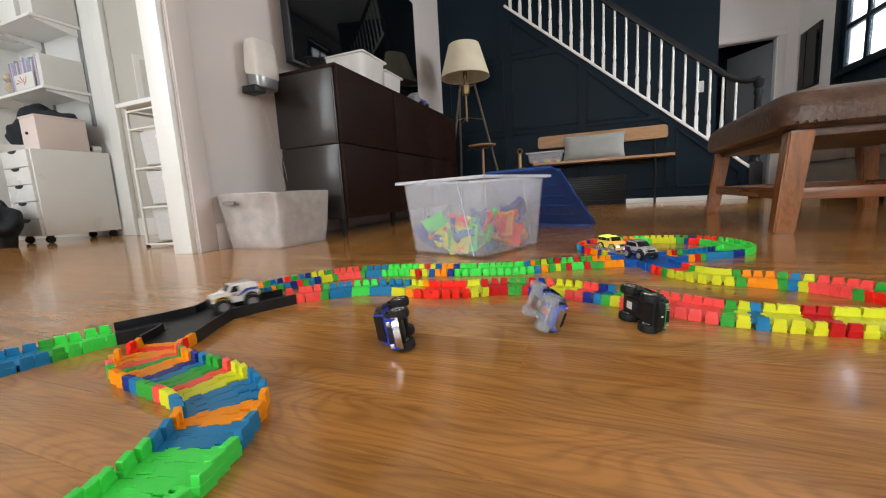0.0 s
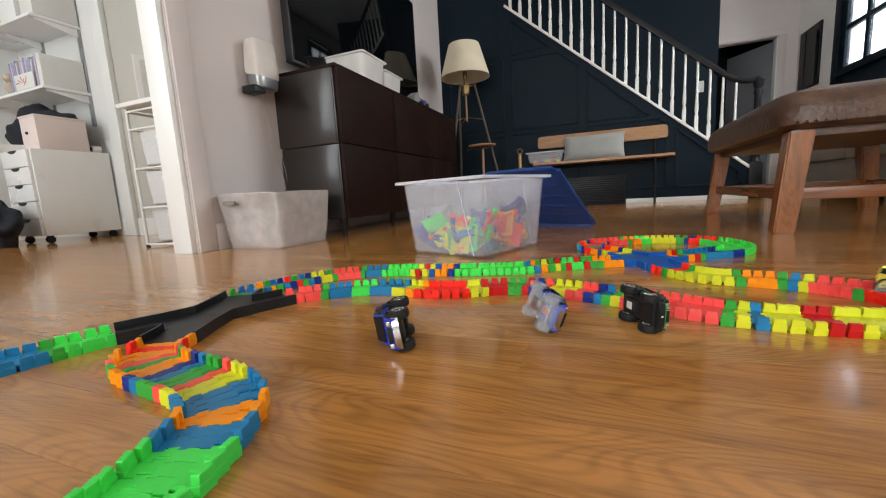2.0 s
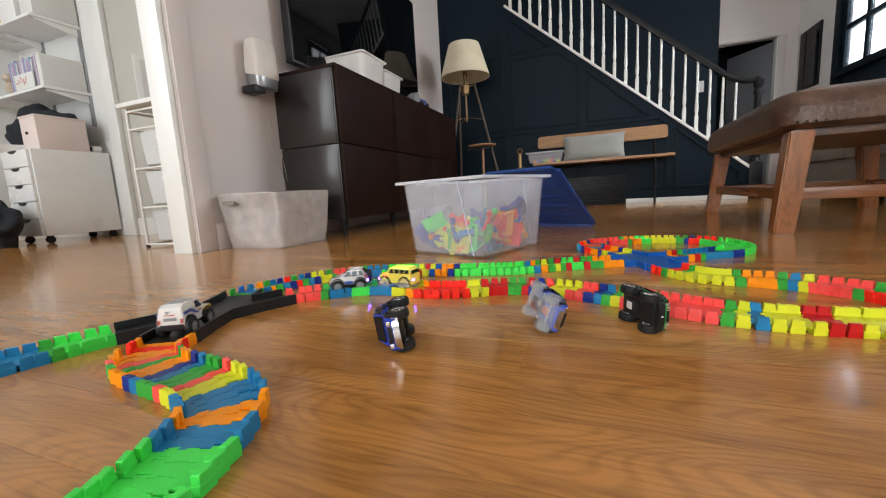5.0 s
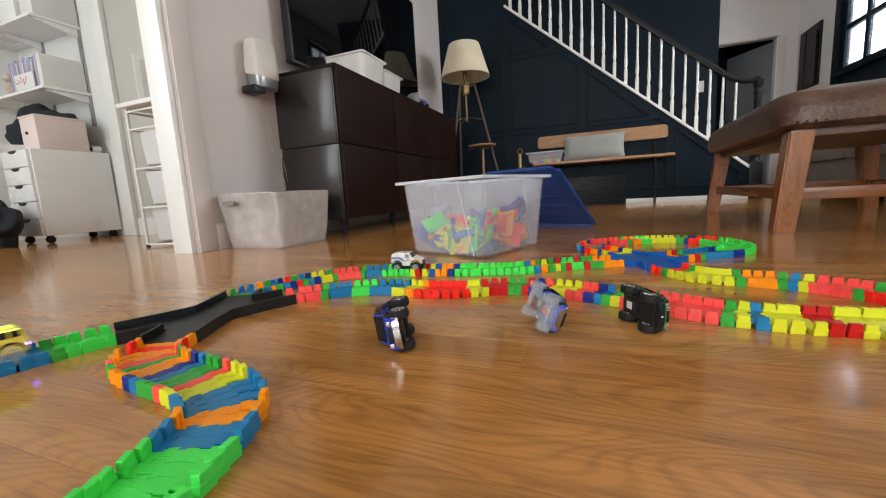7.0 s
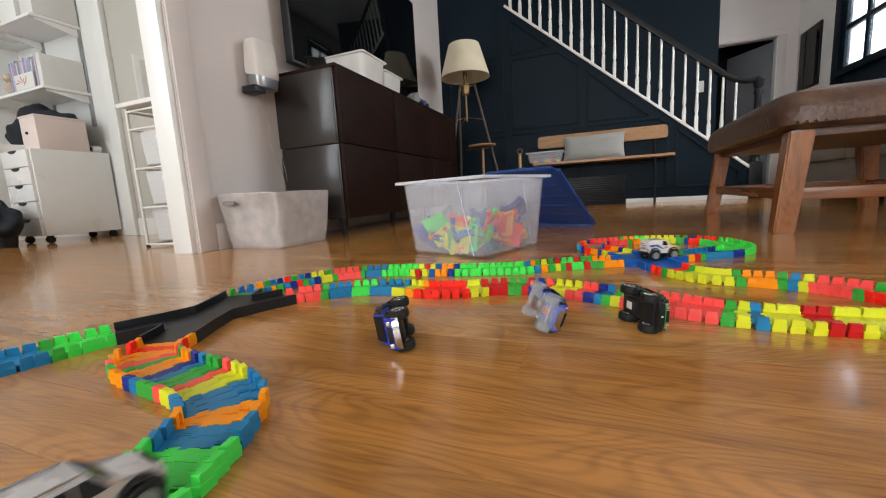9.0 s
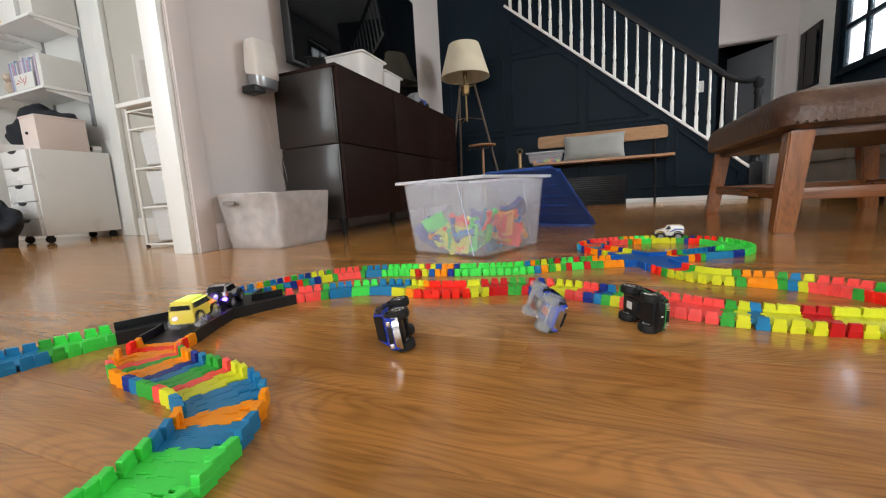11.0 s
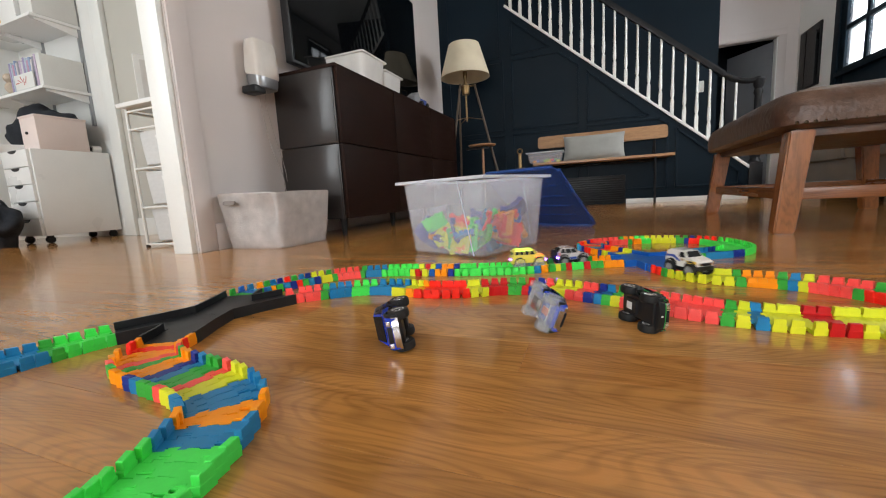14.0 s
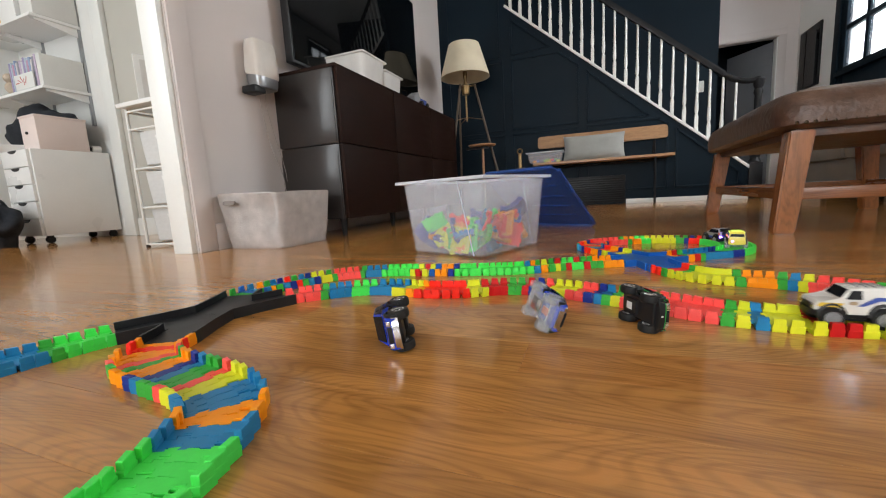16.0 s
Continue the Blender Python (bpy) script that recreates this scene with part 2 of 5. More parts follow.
def mesh_of(bm, name, material, smooth=True):
    bmesh.ops.recalc_face_normals(bm, faces=bm.faces)
    data = bpy.data.meshes.new(name)
    bm.to_mesh(data)
    bm.free()
    for m in material if isinstance(material, (list, tuple)) else [material]:
        data.materials.append(m)
    if smooth:
        data.polygons.foreach_set("use_smooth", [True] * len(data.polygons))
        data.set_sharp_from_angle(angle=radians(35))
    return data


def part(name, bm, material, parent=None, label="", m=None):
    ob = new(name, mesh_of(bm, name, material))
    ob.parent = parent
    if m is not None:
        ob.matrix_basis = m
    return tagged(ob, label)


def thing(name, label, category, m=None, group=""):
    ob = new(name)
    ob.empty_display_size = 0.05
    if m is not None:
        ob.matrix_basis = m
    return tagged(ob, label, category, group)


def B(*args, **more):
    return box(bmesh.new(), *args, **more)


def setting(name, bm, material, label=""):
    return tagged(part(name, bm, material, None, label), kind="structure")


UPRIGHT = pose(0, 0, 0, 90, 0, 0)      # an outline in x, z: its thickness runs to -y
# ---- the room ----
WX, NY, CZ = -1.60, 4.306, 2.75         # face of the warm wall, face of the navy wall, ceiling
RX, BY, HY = 2.56, -4.70, 6.86          # far side wall, back wall, hall's end wall
LX = -4.75                              # end of the side room
SLOPE, STEP0 = -0.8325, 1.374           # stair's pitch; stringer height at x = 0
floor = setting("floor", B((-1.1, 1.5, -0.02), (7.5, 13.4, 0.016)), UNDER, "honey oak strip floor with a satin varnish")


def wall_with_holes(name, length, height, holes, thick, m, material, label=""):
    """A wall in x, z with true openings (x0, x1, z0, z1), cut into upright strips."""
    xs = sorted({0, length, *[v for h in holes for v in h[:2]]})
    bm = bmesh.new()
    for a, b in zip(xs, xs[1:]):
        cuts = sorted((h[2], h[3]) for h in holes if h[0] < (a + b) / 2 < h[1])
        z = 0
        for lo, hi in cuts + [(height, height)]:
            if lo > z + 1e-4:
                box(bm, ((a + b) / 2, thick / 2, (z + lo) / 2), (b - a, thick, lo - z))
            z = hi
    bmesh.ops.remove_doubles(bm, verts=bm.verts, dist=1e-5)
    ob = setting(name, bm, material, label)
    ob.matrix_basis = m
    return ob


wall_with_holes("wall_west", NY - 1.165, CZ, [], 0.12, pose(WX, 1.165, 0, 0, 0, 90), WALL_WARM, "warm grey painted wall behind the sideboard")
wall_with_holes("wall_west_end", 4.85, CZ, [], 0.12, pose(WX, BY, 0, 0, 0, 90), WALL_WARM)
lintel = setting("wall_west_lintel", B((WX - 0.06, 0.655, 2.45), (0.12, 1.00, 0.60)), WALL_WARM)
# both rear openings are unseen, added to let the fill light in
wall_with_holes("wall_back", 9.0, CZ, [(0.81, 2.31, 0.85, 2.35), (2.91, 4.41, 0.85, 2.35)], 0.15, pose(RX + 0.2, BY, 0, 0, 0, 180), WALL_WHITE)
wall_with_holes("wall_east", HY - BY, CZ, [(7.30, 8.60, 1.15, 2.29), (9.68, 10.60, 0.0, 2.30)], 0.15, pose(RX + 0.15, BY, 0, 0, 0, 90), WALL_WHITE, "pale painted wall with the front door")
setting("ceiling", B((-1.0, 1.5, CZ + 0.05), (8.4, 13.4, 0.1)), CEILING)
wall_with_holes("wall_side_room_back", 3.15, CZ, [(0.70, 2.30, 0.65, 2.25)], 0.1, pose(WX, -0.70, 0, 0, 0, 180), WALL_WHITE)

# navy wall under the stair: full height at one end, then following the stair's pitch
X0, X1 = WX, 1.395
KINK = -0.852
line = lambda x: STEP0 + SLOPE * x
setting("wall_navy", slab(bmesh.new(), [(X0, 0), (X1, 0), (X1, line(X1) - 0.012), (KINK, line(KINK) - 0.012), (KINK, CZ), (X0, CZ)], 0.10, pose(0, NY + 0.10, 0) @ UPRIGHT), NAVY, "dark navy panelled wall under the staircase")
setting("wall_stairwell", B((-0.30, 5.25, CZ / 2), (3.12, 0.10, CZ)), NAVY, "dark navy wall behind the stairs")
setting("wall_stairwell_side", B((-1.55, 4.80, CZ / 2), (0.1, 0.8, CZ)), NAVY)
setting("wall_hall_side", B((1.20, 6.08, CZ / 2), (0.12, 1.56, CZ)), WALL_WARM)
wall_with_holes("wall_hall_end", 1.5, CZ, [(0.42, 1.14, 0.0, 2.05)], 0.12, pose(1.20, HY, 0), WALL_WARM, "pale hall wall with an open doorway")
# room past the doorway: navy here stands in for its shade
setting("wall_beyond", B((1.95, 8.2, CZ / 2), (1.8, 0.1, CZ)), NAVY)
setting("wall_beyond_side", B((1.15, 7.6, CZ / 2), (0.1, 1.3, CZ)), NAVY)
setting("wall_beyond_side", B((2.75, 7.6, CZ / 2), (0.1, 1.3, CZ)), NAVY)


def moulding(pts, w=0.020, d=0.013):
    """A closed run of flat moulding on the navy wall."""
    bm = bmesh.new()
    for a, b in zip(pts, pts[1:]):
        a, b = Vector((a[0], 0, a[1])), Vector((b[0], 0, b[1]))
        v = b - a
        turn = Matrix.Rotation(-math.atan2(v.z, v.x), 4, "Y")
        c = (a + b) / 2
        box(bm, (c.x, NY - d / 2 - 0.001, c.z), (v.length + w, d, w), turn, 0.003)
    return setting("trim", bm, NAVY)


def under(x, gap):
    return line(x) - gap


for run in (
        [(-1.50, 1.60), (-0.93, 1.60), (-0.93, 2.5), (-1.50, 2.5), (-1.50, 1.60)],
        [(-1.50, 0.84), (-0.90, 0.84), (-0.90, 1.55), (-1.50, 1.55), (-1.50, 0.84)],
        [(-1.50, 0.14), (-0.90, 0.14), (-0.90, 0.785), (-1.50, 0.785), (-1.50, 0.14)],
        [(-0.80, 0.84), (-0.14, 0.84), (-0.14, 1.40), (-0.33, 1.55), (-0.80, 1.55), (-0.80, 0.84)],
        [(-0.80, 0.14), (-0.14, 0.14), (-0.14, 0.785), (-0.80, 0.785), (-0.80, 0.14)],
        [(-0.80, 1.60), (-0.42, 1.625), (-0.80, 1.95), (-0.80, 1.60)],
        [(-0.05, 0.84), (0.49, 0.84), (-0.05, 1.32), (-0.05, 0.84)],
        [(-0.05, 0.14), (0.66, 0.14), (0.66, 0.74), (0.59, 0.795), (-0.05, 0.795), (-0.05, 0.14)],
        [(0.74, 0.14), (1.24, 0.14), (1.24, 0.25), (0.74, 0.68), (0.74, 0.14)]):
    moulding(run)
setting("baseboard", B(((0.31 + 1.39) / 2, NY - 0.009, 0.022), (1.08, 0.016, 0.044), bevel=0.003), TRIM, "white strip of baseboard")
setting("baseboard", B((-0.62, NY - 0.009, 0.045), (1.84, 0.014, 0.09), bevel=0.003), NAVY)

# the stair: treads, white stringer cap, balusters, dark hand rail
steps = bmesh.new()
for k in range(12):
    x = 1.35 - 0.228 * k
    box(steps, (x - 0.114, NY + 0.50, 0.10 + 0.19 * k - 0.02), (0.25, 0.76, 0.04), bevel=0.006)
    box(steps, (x - 0.005, NY + 0.50, 0.19 * k - 0.01), (0.02, 0.76, 0.18))
setting("stair", steps, ESPRESSO, "dark wooden stair treads")


def sloping(name, x0, x1, up, w, h, y, material, label=""):
    a, b = Vector((x0, y, line(x0) + up)), Vector((x1, y, line(x1) + up))
    v = b - a
    return B((a + b) / 2, (v.length, w, h), Matrix.Rotation(-math.atan2(v.z, v.x), 4, "Y"), 0.004)


rail = thing("stair_railing", "white turned balusters under a dark painted handrail", "railing")
part("stringer_cap", sloping("", -0.86, 1.40, 0.004, 0.07, 0.024, NY + 0.018, TRIM), TRIM, rail, "white painted sloping cap")
bal = bmesh.new()
box(bal, (0, 0, 0.07), (0.030, 0.030, 0.17), bevel=0.002)
lathe(bal, [(0.0, 0.15), (0.011, 0.152), (0.016, 0.165), (0.010, 0.18), (0.015, 0.20), (0.0165, 0.23), (0.014, 0.28), (0.011, 0.35), (0.010, 0.66), (0.0, 0.66)], sides=12)
bal = mesh_of(bal, "baluster", TRIM)
for k in range(21):
    x = -0.80 + 0.0997 * k
    o = new("baluster", bal)
    o.parent, o.location = rail, (x, NY + 0.02, line(x) - 0.01)
part("handrail", sloping("", -0.86, 1.10, 0.655, 0.046, 0.046, NY + 0.02, BLACK), BLACK, rail, "black painted handrail")
hb = bmesh.new()
prev = None
for k in range(9):
    u = k / 8
    p = Vector((1.09 + 0.27 * u, NY + 0.02, line(1.09) + 0.652 - 0.2247 * (u - u * u * 0.65)))
    if prev:
        bar(hb, prev, p + (p - prev) * 0.1, 0.024, sides=10)
    prev = p
part("handrail_end", hb, BLACK, rail)
newel = bmesh.new()
box(newel, (1.36, NY + 0.03, 0.16), (0.10, 0.10, 0.32), bevel=0.006)
lathe(newel, [(0.0, 0.30), (0.046, 0.30), (0.05, 0.33), (0.034, 0.36), (0.044, 0.40), (0.047, 0.45), (0.030, 0.55), (0.026, 0.90), (0.036, 0.93), (0.028, 0.96), (0.04, 0.99), (0.045, 1.04), (0.0, 1.05)], pose(1.36, NY + 0.03, 0), 16)
part("newel_post", newel, BLACK, rail, "black turned newel post")

# doorway to the side room: jamb and casing
setting("trim", B((WX - 0.066, 1.152, 1.08), (0.114, 0.025, 2.16), bevel=0.003), TRIM, "white doorway jamb")
setting("trim", B((WX - 0.001, 1.2095, 1.08), (0.024, 0.085, 2.16), bevel=0.004), WALL_WARM, "casing painted in the wall's warm grey")
setting("baseboard", B((WX + 0.005, 1.288, 0.06), (0.011, 0.070, 0.12), bevel=0.003), WALL_WARM)
setting("baseboard", B((WX + 0.005, 2.81, 0.06), (0.011, 2.98, 0.12), bevel=0.003), WALL_WARM)
# hall door casing and the open door
for x in (1.62 - 0.045, 2.34 + 0.045):
    setting("trim", B((x, HY - 0.008, 1.03), (0.09, 0.018, 2.06), bevel=0.003), WALL_WARM)
setting("trim", B((1.98, HY - 0.008, 2.105), (0.90, 0.018, 0.09), bevel=0.003), WALL_WARM)

# ---- the track ----
PATH = [(-0.633, 0.47), (-0.694, 0.35), (-0.712, 0.285), (-0.725, 0.225), (-0.742, 0.14), (-0.735, 0.04), (-0.69, -0.06), (-0.60, -0.13), (-0.49, -0.13),
        (-0.385, -0.07), (-0.315, 0.01), (-0.282, 0.08), (-0.279, 0.127), (-0.289, 0.165), (-0.302, 0.20), (-0.330, 0.243), (-0.385, 0.268), (-0.45, 0.277),
        (-0.51, 0.287), (-0.553, 0.312), (-0.572, 0.35), (-0.633, 0.47), (-0.694, 0.59), (-0.678, 0.67), (-0.640, 0.75), (-0.605, 0.795), (-0.54, 0.84),
        (-0.462, 0.866), (-0.386, 0.873), (-0.317, 0.881), (-0.254, 0.893), (-0.194, 0.908), (-0.138, 0.932), (-0.083, 0.967), (-0.017, 0.998), (0.055, 1.025),
        (0.122, 1.055), (0.195, 1.095), (0.265, 1.138), (0.318, 1.172), (0.352, 1.212), (0.364, 1.262), (0.357, 1.325), (0.333, 1.382), (0.28, 1.417), (0.197, 1.427),
        (0.11, 1.407), (0.04, 1.372), (0.0, 1.31), (-0.006, 1.255), (0.022, 1.20), (0.07, 1.135), (0.122, 1.055), (0.147, 0.965), (0.168, 0.915), (0.203, 0.875), (0.248, 0.859),
        (0.30, 0.848), (0.347, 0.826), (0.392, 0.79), (0.425, 0.748), (0.434, 0.70), (0.422, 0.655), (0.388, 0.626), (0.345, 0.614), (0.296, 0.613), (0.246, 0.614), (0.198, 0.622),
        (0.150, 0.638), (0.101, 0.664), (0.05, 0.69), (-0.005, 0.712), (-0.05, 0.730), (-0.113, 0.742), (-0.175, 0.731), (-0.215, 0.711), (-0.256, 0.695), (-0.299, 0.689), (-0.342, 0.691),
        (-0.383, 0.696), (-0.425, 0.692), (-0.473, 0.673), (-0.515, 0.643), (-0.545, 0.618), (-0.572, 0.59)]


def spline(pts, n=12):
    """A smooth closed curve through the points, with its running length."""
    out, at = [], []
    k = len(pts)
    for i in range(k):
        p0, p1, p2, p3 = [Vector(pts[(i + j) % k]) for j in (-1, 0, 1, 2)]
        at.append(len(out))
        for q in range(n):
            u = q / n
            out.append(0.5 * (2 * p1 + (p2 - p0) * u + (2 * p0 - 5 * p1 + 4 * p2 - p3) * u * u + (3 * p1 - p0 - 3 * p2 + p3) * u ** 3))
    out.append(out[0])
    run = [0.0]
    for a, b in zip(out, out[1:]):
        run.append(run[-1] + (b - a).length)
    return out, run, [run[i] for i in at]


CURVE, RUN, KNOT = spline(PATH)
LAP = RUN[-1]


def along(s):
    """Place and heading (degrees) at the length s of the circuit."""
    s %= LAP
    i = int(np.searchsorted(RUN, s, side="right")) - 1
    i = min(max(i, 0), len(CURVE) - 2)
    u = (s - RUN[i]) / max(1e-9, RUN[i + 1] - RUN[i])
    return CURVE[i].lerp(CURVE[i + 1], u)


def heading(s):
    d = along(s + 0.012) - along(s - 0.012)
    return math.degrees(math.atan2(d.y, d.x))


def piece_mesh(material):
    """One flexible track piece: floor plate with hooked tongues, and two flared side blocks that overlap like scales."""
    bm = bmesh.new()
    box(bm, (0, 0, 0.0014), (0.0150, 0.064, 0.0020))
    f, g = 0.0073, 0.0040                                  # half pitch, reach of the tongues
    front = [(f, -0.032), (f, -0.023), (f + g, -0.0245), (f + g, -0.0125), (f, -0.014), (f, -0.004), (f + 0.0015, -0.004), (f + 0.0015, 0.006),
             (f, 0.006), (f, 0.013), (f + g, 0.0115), (f + g, 0.0235), (f, 0.022), (f, 0.032)]
    back = [(x - 2 * f - 0.0004, y * (1.05 if 0.01 < abs(y) < 0.03 else 1)) for x, y in front]
    slab(bm, front + back[::-1], 0.0026, pose(0, 0, 0.0030))
    for y in (-0.0185, 0.0175):
        box(bm, (-0.0005, y, 0.0058), (0.0022, 0.0085, 0.0008))
    for side in (-1, 1):
        rings = []
        for z, gx, gy in ((0.0, 0.0013, 0.0006), (0.0085, 0.0011, 0.0), (0.0095, 0.0022, 0.0002), (0.0160, 0.0024, 0.0003), (0.0168, 0.0030, 0.0009)):
            h = 0.0084 - gx
            rings.append([bm.verts.new((x, side * y, z + (0.0006 if x > 0 and z > 0.01 else 0))) for x, y in (
                (-h, 0.0305 + gy), (h, 0.0325 + gy), (h + 0.0004, 0.0400 - gy), (-h, 0.0372 - gy))])
        for r, q in zip(rings, rings[1:]):
            for i in range(4):
                j = (i + 1) % 4
                bm.faces.new((r[i], r[j], q[j], q[i]))
        bm.faces.new(rings[-1])
        bm.faces.new(rings[0][::-1])
    return mesh_of(bm, "track_piece", material, False)


PIECE = {k: piece_mesh(m) for k, m in TOY.items()}
SHORT = dict(l="lime", y="yellow", o="orange", b="blue", n="navy", r="red", p="pink", g="green", m="maroon", a="azure")
RUNS = (                                   # from knot to knot, and the colours in order
    (1, 12, "llllgbbbbgyyllppoonnbbggyyrrllllbbooppyyggllrrbbnnyyoogglllllllll"),
    (12, 20, "llllbboobbbyypggbnoogpooro"),
    (22, 35, "gabogbnrgbnyygppppgbbblllllymyaoonlllllllllllbogygmllmggooo"),
    (37, 41, "omgbbbbbnnllllll"),
    (41, 51, "llllllllrrrnggyyyyylloongppppprnorrgbbnrroonyyy"),
    (53, 60, "arrgyyyyyygooogbyppppgrr"),
    (60, 65, "rrrrrryyyyyyyyy"),
    (65, 85, "mmyyybygppppppppygbnppyyypnmggmmmyyrrrrrroyybbbblllbbbgpppp"))
circuit = thing("race_track", "bright multicoloured flexible toy track looped on the oak floor", "toy track")


def lay(i0, i1, colours):
    a = KNOT[i0]
    b = KNOT[i1] if i1 < len(KNOT) else LAP - 0.135
    n = round((b - a) / 0.0158)
    for k in range(n):
        s = a + (k + 0.5) * (b - a) / n
        o = new("track_piece", PIECE[SHORT[colours[k * len(colours) // n]]])
        o.parent = circuit
        p = along(s)
        o.matrix_basis = pose(p.x, p.y, 0.0001 + random.random() * 0.0002, 0, 0, heading(s) + random.uniform(-3.0, 3.0))


for a, b, c in RUNS:
    lay(a, b, c)


def crossing(name, centre, ends, material, label, high=0.024):
    """A moulded crossing: two lanes with raised sides, open where they meet."""
    ob = thing(name, label, "toy track")
    bm = bmesh.new()
    c = Vector(centre)
    dirs = [(Vector(e) - c) for e in ends]
    for d in dirs:
        ang = math.atan2(d.y, d.x)
        mid = c + d / 2
        box(bm, (mid.x, mid.y, 0.004), (d.length, 0.072, 0.004 + 0.0002 * dirs.index(d)), Matrix.Rotation(ang, 4, "Z"))
    part("deck", bm, material, ob)
    order = sorted(dirs, key=lambda d: math.atan2(d.y, d.x))
    for a, b in zip(order, order[1:] + order[:1]):
        # a side wall runs in along one arm, round the throat and out along the next
        na, nb = Vector((-a.y, a.x)).normalized() * 0.037, Vector((b.y, -b.x)).normalized() * 0.037
        ua, ub = a.normalized(), b.normalized()
        den = ua.x * ub.y - ua.y * ub.x
        w = nb - na
        t = (w.x * ub.y - w.y * ub.x) / den if abs(den) > 1e-3 else 0
        t = min(max(t, 0.0), a.length * 0.82)
        corner = c + na + ua * t
        outer_a, outer_b = c + a + na, c + b + nb
        run = [outer_a, outer_a.lerp(corner, 0.55), corner.lerp(outer_a.lerp(outer_b, 0.5), 0.10), outer_b.lerp(corner, 0.55), outer_b]
        wall = bmesh.new()
        rows = []
        for i, p in enumerate(run):
            d = (run[min(i + 1, 4)] - run[max(i - 1, 0)]).normalized()
            o = Vector((-d.y, d.x)) * 0.0028
            rows.append([wall.verts.new((p.x + o.x * k, p.y + o.y * k, z)) for k, z in ((-1, 0), (-0.8, high), (0.8, high), (1, 0))])
        for r, q in zip(rows, rows[1:]):
            for i in range(3):
                wall.faces.new((r[i], r[i + 1], q[i + 1], q[i]))
        wall.faces.new(rows[0]), wall.faces.new(rows[-1][::-1])
        part("side_wall", wall, material, ob)
    return ob


crossing("track_crossing", (-0.633, 0.47), [(-0.694, 0.35), (-0.572, 0.35), (-0.694, 0.59), (-0.572, 0.59)], BLACK_PLASTIC, "black moulded plastic crossing joining two lanes of toy track", 0.0185)
crossing("track_crossing", (0.122, 1.055), [(0.055, 1.025), (0.195, 1.095), (0.07, 1.135), (0.147, 0.965)], TOY["azure"], "blue moulded plastic crossing joining two lanes of toy track", 0.0155)
# ---- sideboard wall ----


def sideboard():
    ob = thing("sideboard", "dark espresso sideboard of two stacked rows on short legs", "sideboard", pose(-1.395, 2.617, 0))
    for z0, z1, name in ((0.095, 0.482, "lower_unit"), (0.486, 0.860, "upper_unit")):
        body = part(name, B((-0.012, 0, (z0 + z1) / 2), (0.376, 1.80, z1 - z0), bevel=0.0015), ESPRESSO_SIDE, ob)
        part("side_panel", B((-0.02, -0.9015, (z0 + z1) / 2 - 0.02), (0.374, 0.004, z1 - z0 - 0.045), bevel=0.001), ESPRESSO_SIDE, body)
        for k in (-1, 0, 1):
            part("door", B((0.192, 0.6 * k, (z0 + z1) / 2), (0.019, 0.5965, z1 - z0 - 0.002), bevel=0.0015), ESPRESSO, ob)
    part("top_panel", B((-0.004, 0, 0.8685), (0.398, 1.806, 0.016), bevel=0.002), ESPRESSO, ob)
    for x, y in ((0.13, -0.85), (-0.15, -0.85), (0.13, 0.85), (-0.15, 0.85), (0.13, -0.3), (0.13, 0.3)):
        part("leg", lathe(bmesh.new(), [(0.0, 0.0), (0.012, 0.0), (0.013, 0.004), (0.021, 0.097), (0.0, 0.097)], pose(x, y, 0), 14), BLACK, ob)


def television():
    ob = thing("television", "large black flat television with a glossy dark screen", "television", pose(-1.50, 2.595, -0.042))
    part("housing", B((-0.028, 0, 1.465), (0.05, 1.64, 0.955), bevel=0.008), BLACK_PLASTIC, ob)
    part("screen", B((-0.001, 0, 1.468), (0.004, 1.622, 0.932), bevel=0.001), SCREEN, ob)
    for y in (-0.62, 0.62):
        f = B((-0.03, y, 0.957), (0.018, 0.045, 0.07), bevel=0.003)
        box(f, (0.0, y, 0.9235), (0.22, 0.05, 0.009), bevel=0.003)
        part("foot", f, BLACK_PLASTIC, ob)


def open_bin(name, label, m, lx, ly, h, mat):
    """A tapered plastic bin with a rolled rim and open top."""
    ob = thing(name, label, "storage bin", m, "white bins on the sideboard")
    bm = bmesh.new()
    rows = []
    for k, z in ((0.86, 0.004), (0.88, 0.0), (0.90, 0.012), (1.0, h), (0.97, h), (0.86, 0.012)):
        ring = []
        for i in range(24):
            a = 2 * math.pi * (i + 0.5) / 24
            c, s = math.cos(a), math.sin(a)
            q = 0.22
            ring.append(bm.verts.new((lx / 2 * k * math.copysign(abs(c) ** q, c), ly / 2 * k * math.copysign(abs(s) ** q, s), z)))
        rows.append(ring)
    for a, b in zip(rows, rows[1:]):
        for i in range(24):
            bm.faces.new((a[i], a[(i + 1) % 24], b[(i + 1) % 24], b[i]))
    bm.faces.new(rows[-1])
    part("bin_body", bm, mat, ob)
    rim = bmesh.new()
    for sx, sy, cx, cy in ((lx * 1.03, 0.014, 0, ly / 2), (lx * 1.03, 0.014, 0, -ly / 2), (0.014, ly * 1.03, lx / 2, 0), (0.014, ly * 1.03, -lx / 2, 0)):
        box(rim, (cx, cy, h), (sx, sy, 0.012), bevel=0.004)
    part("rim", rim, mat, ob)
    return ob


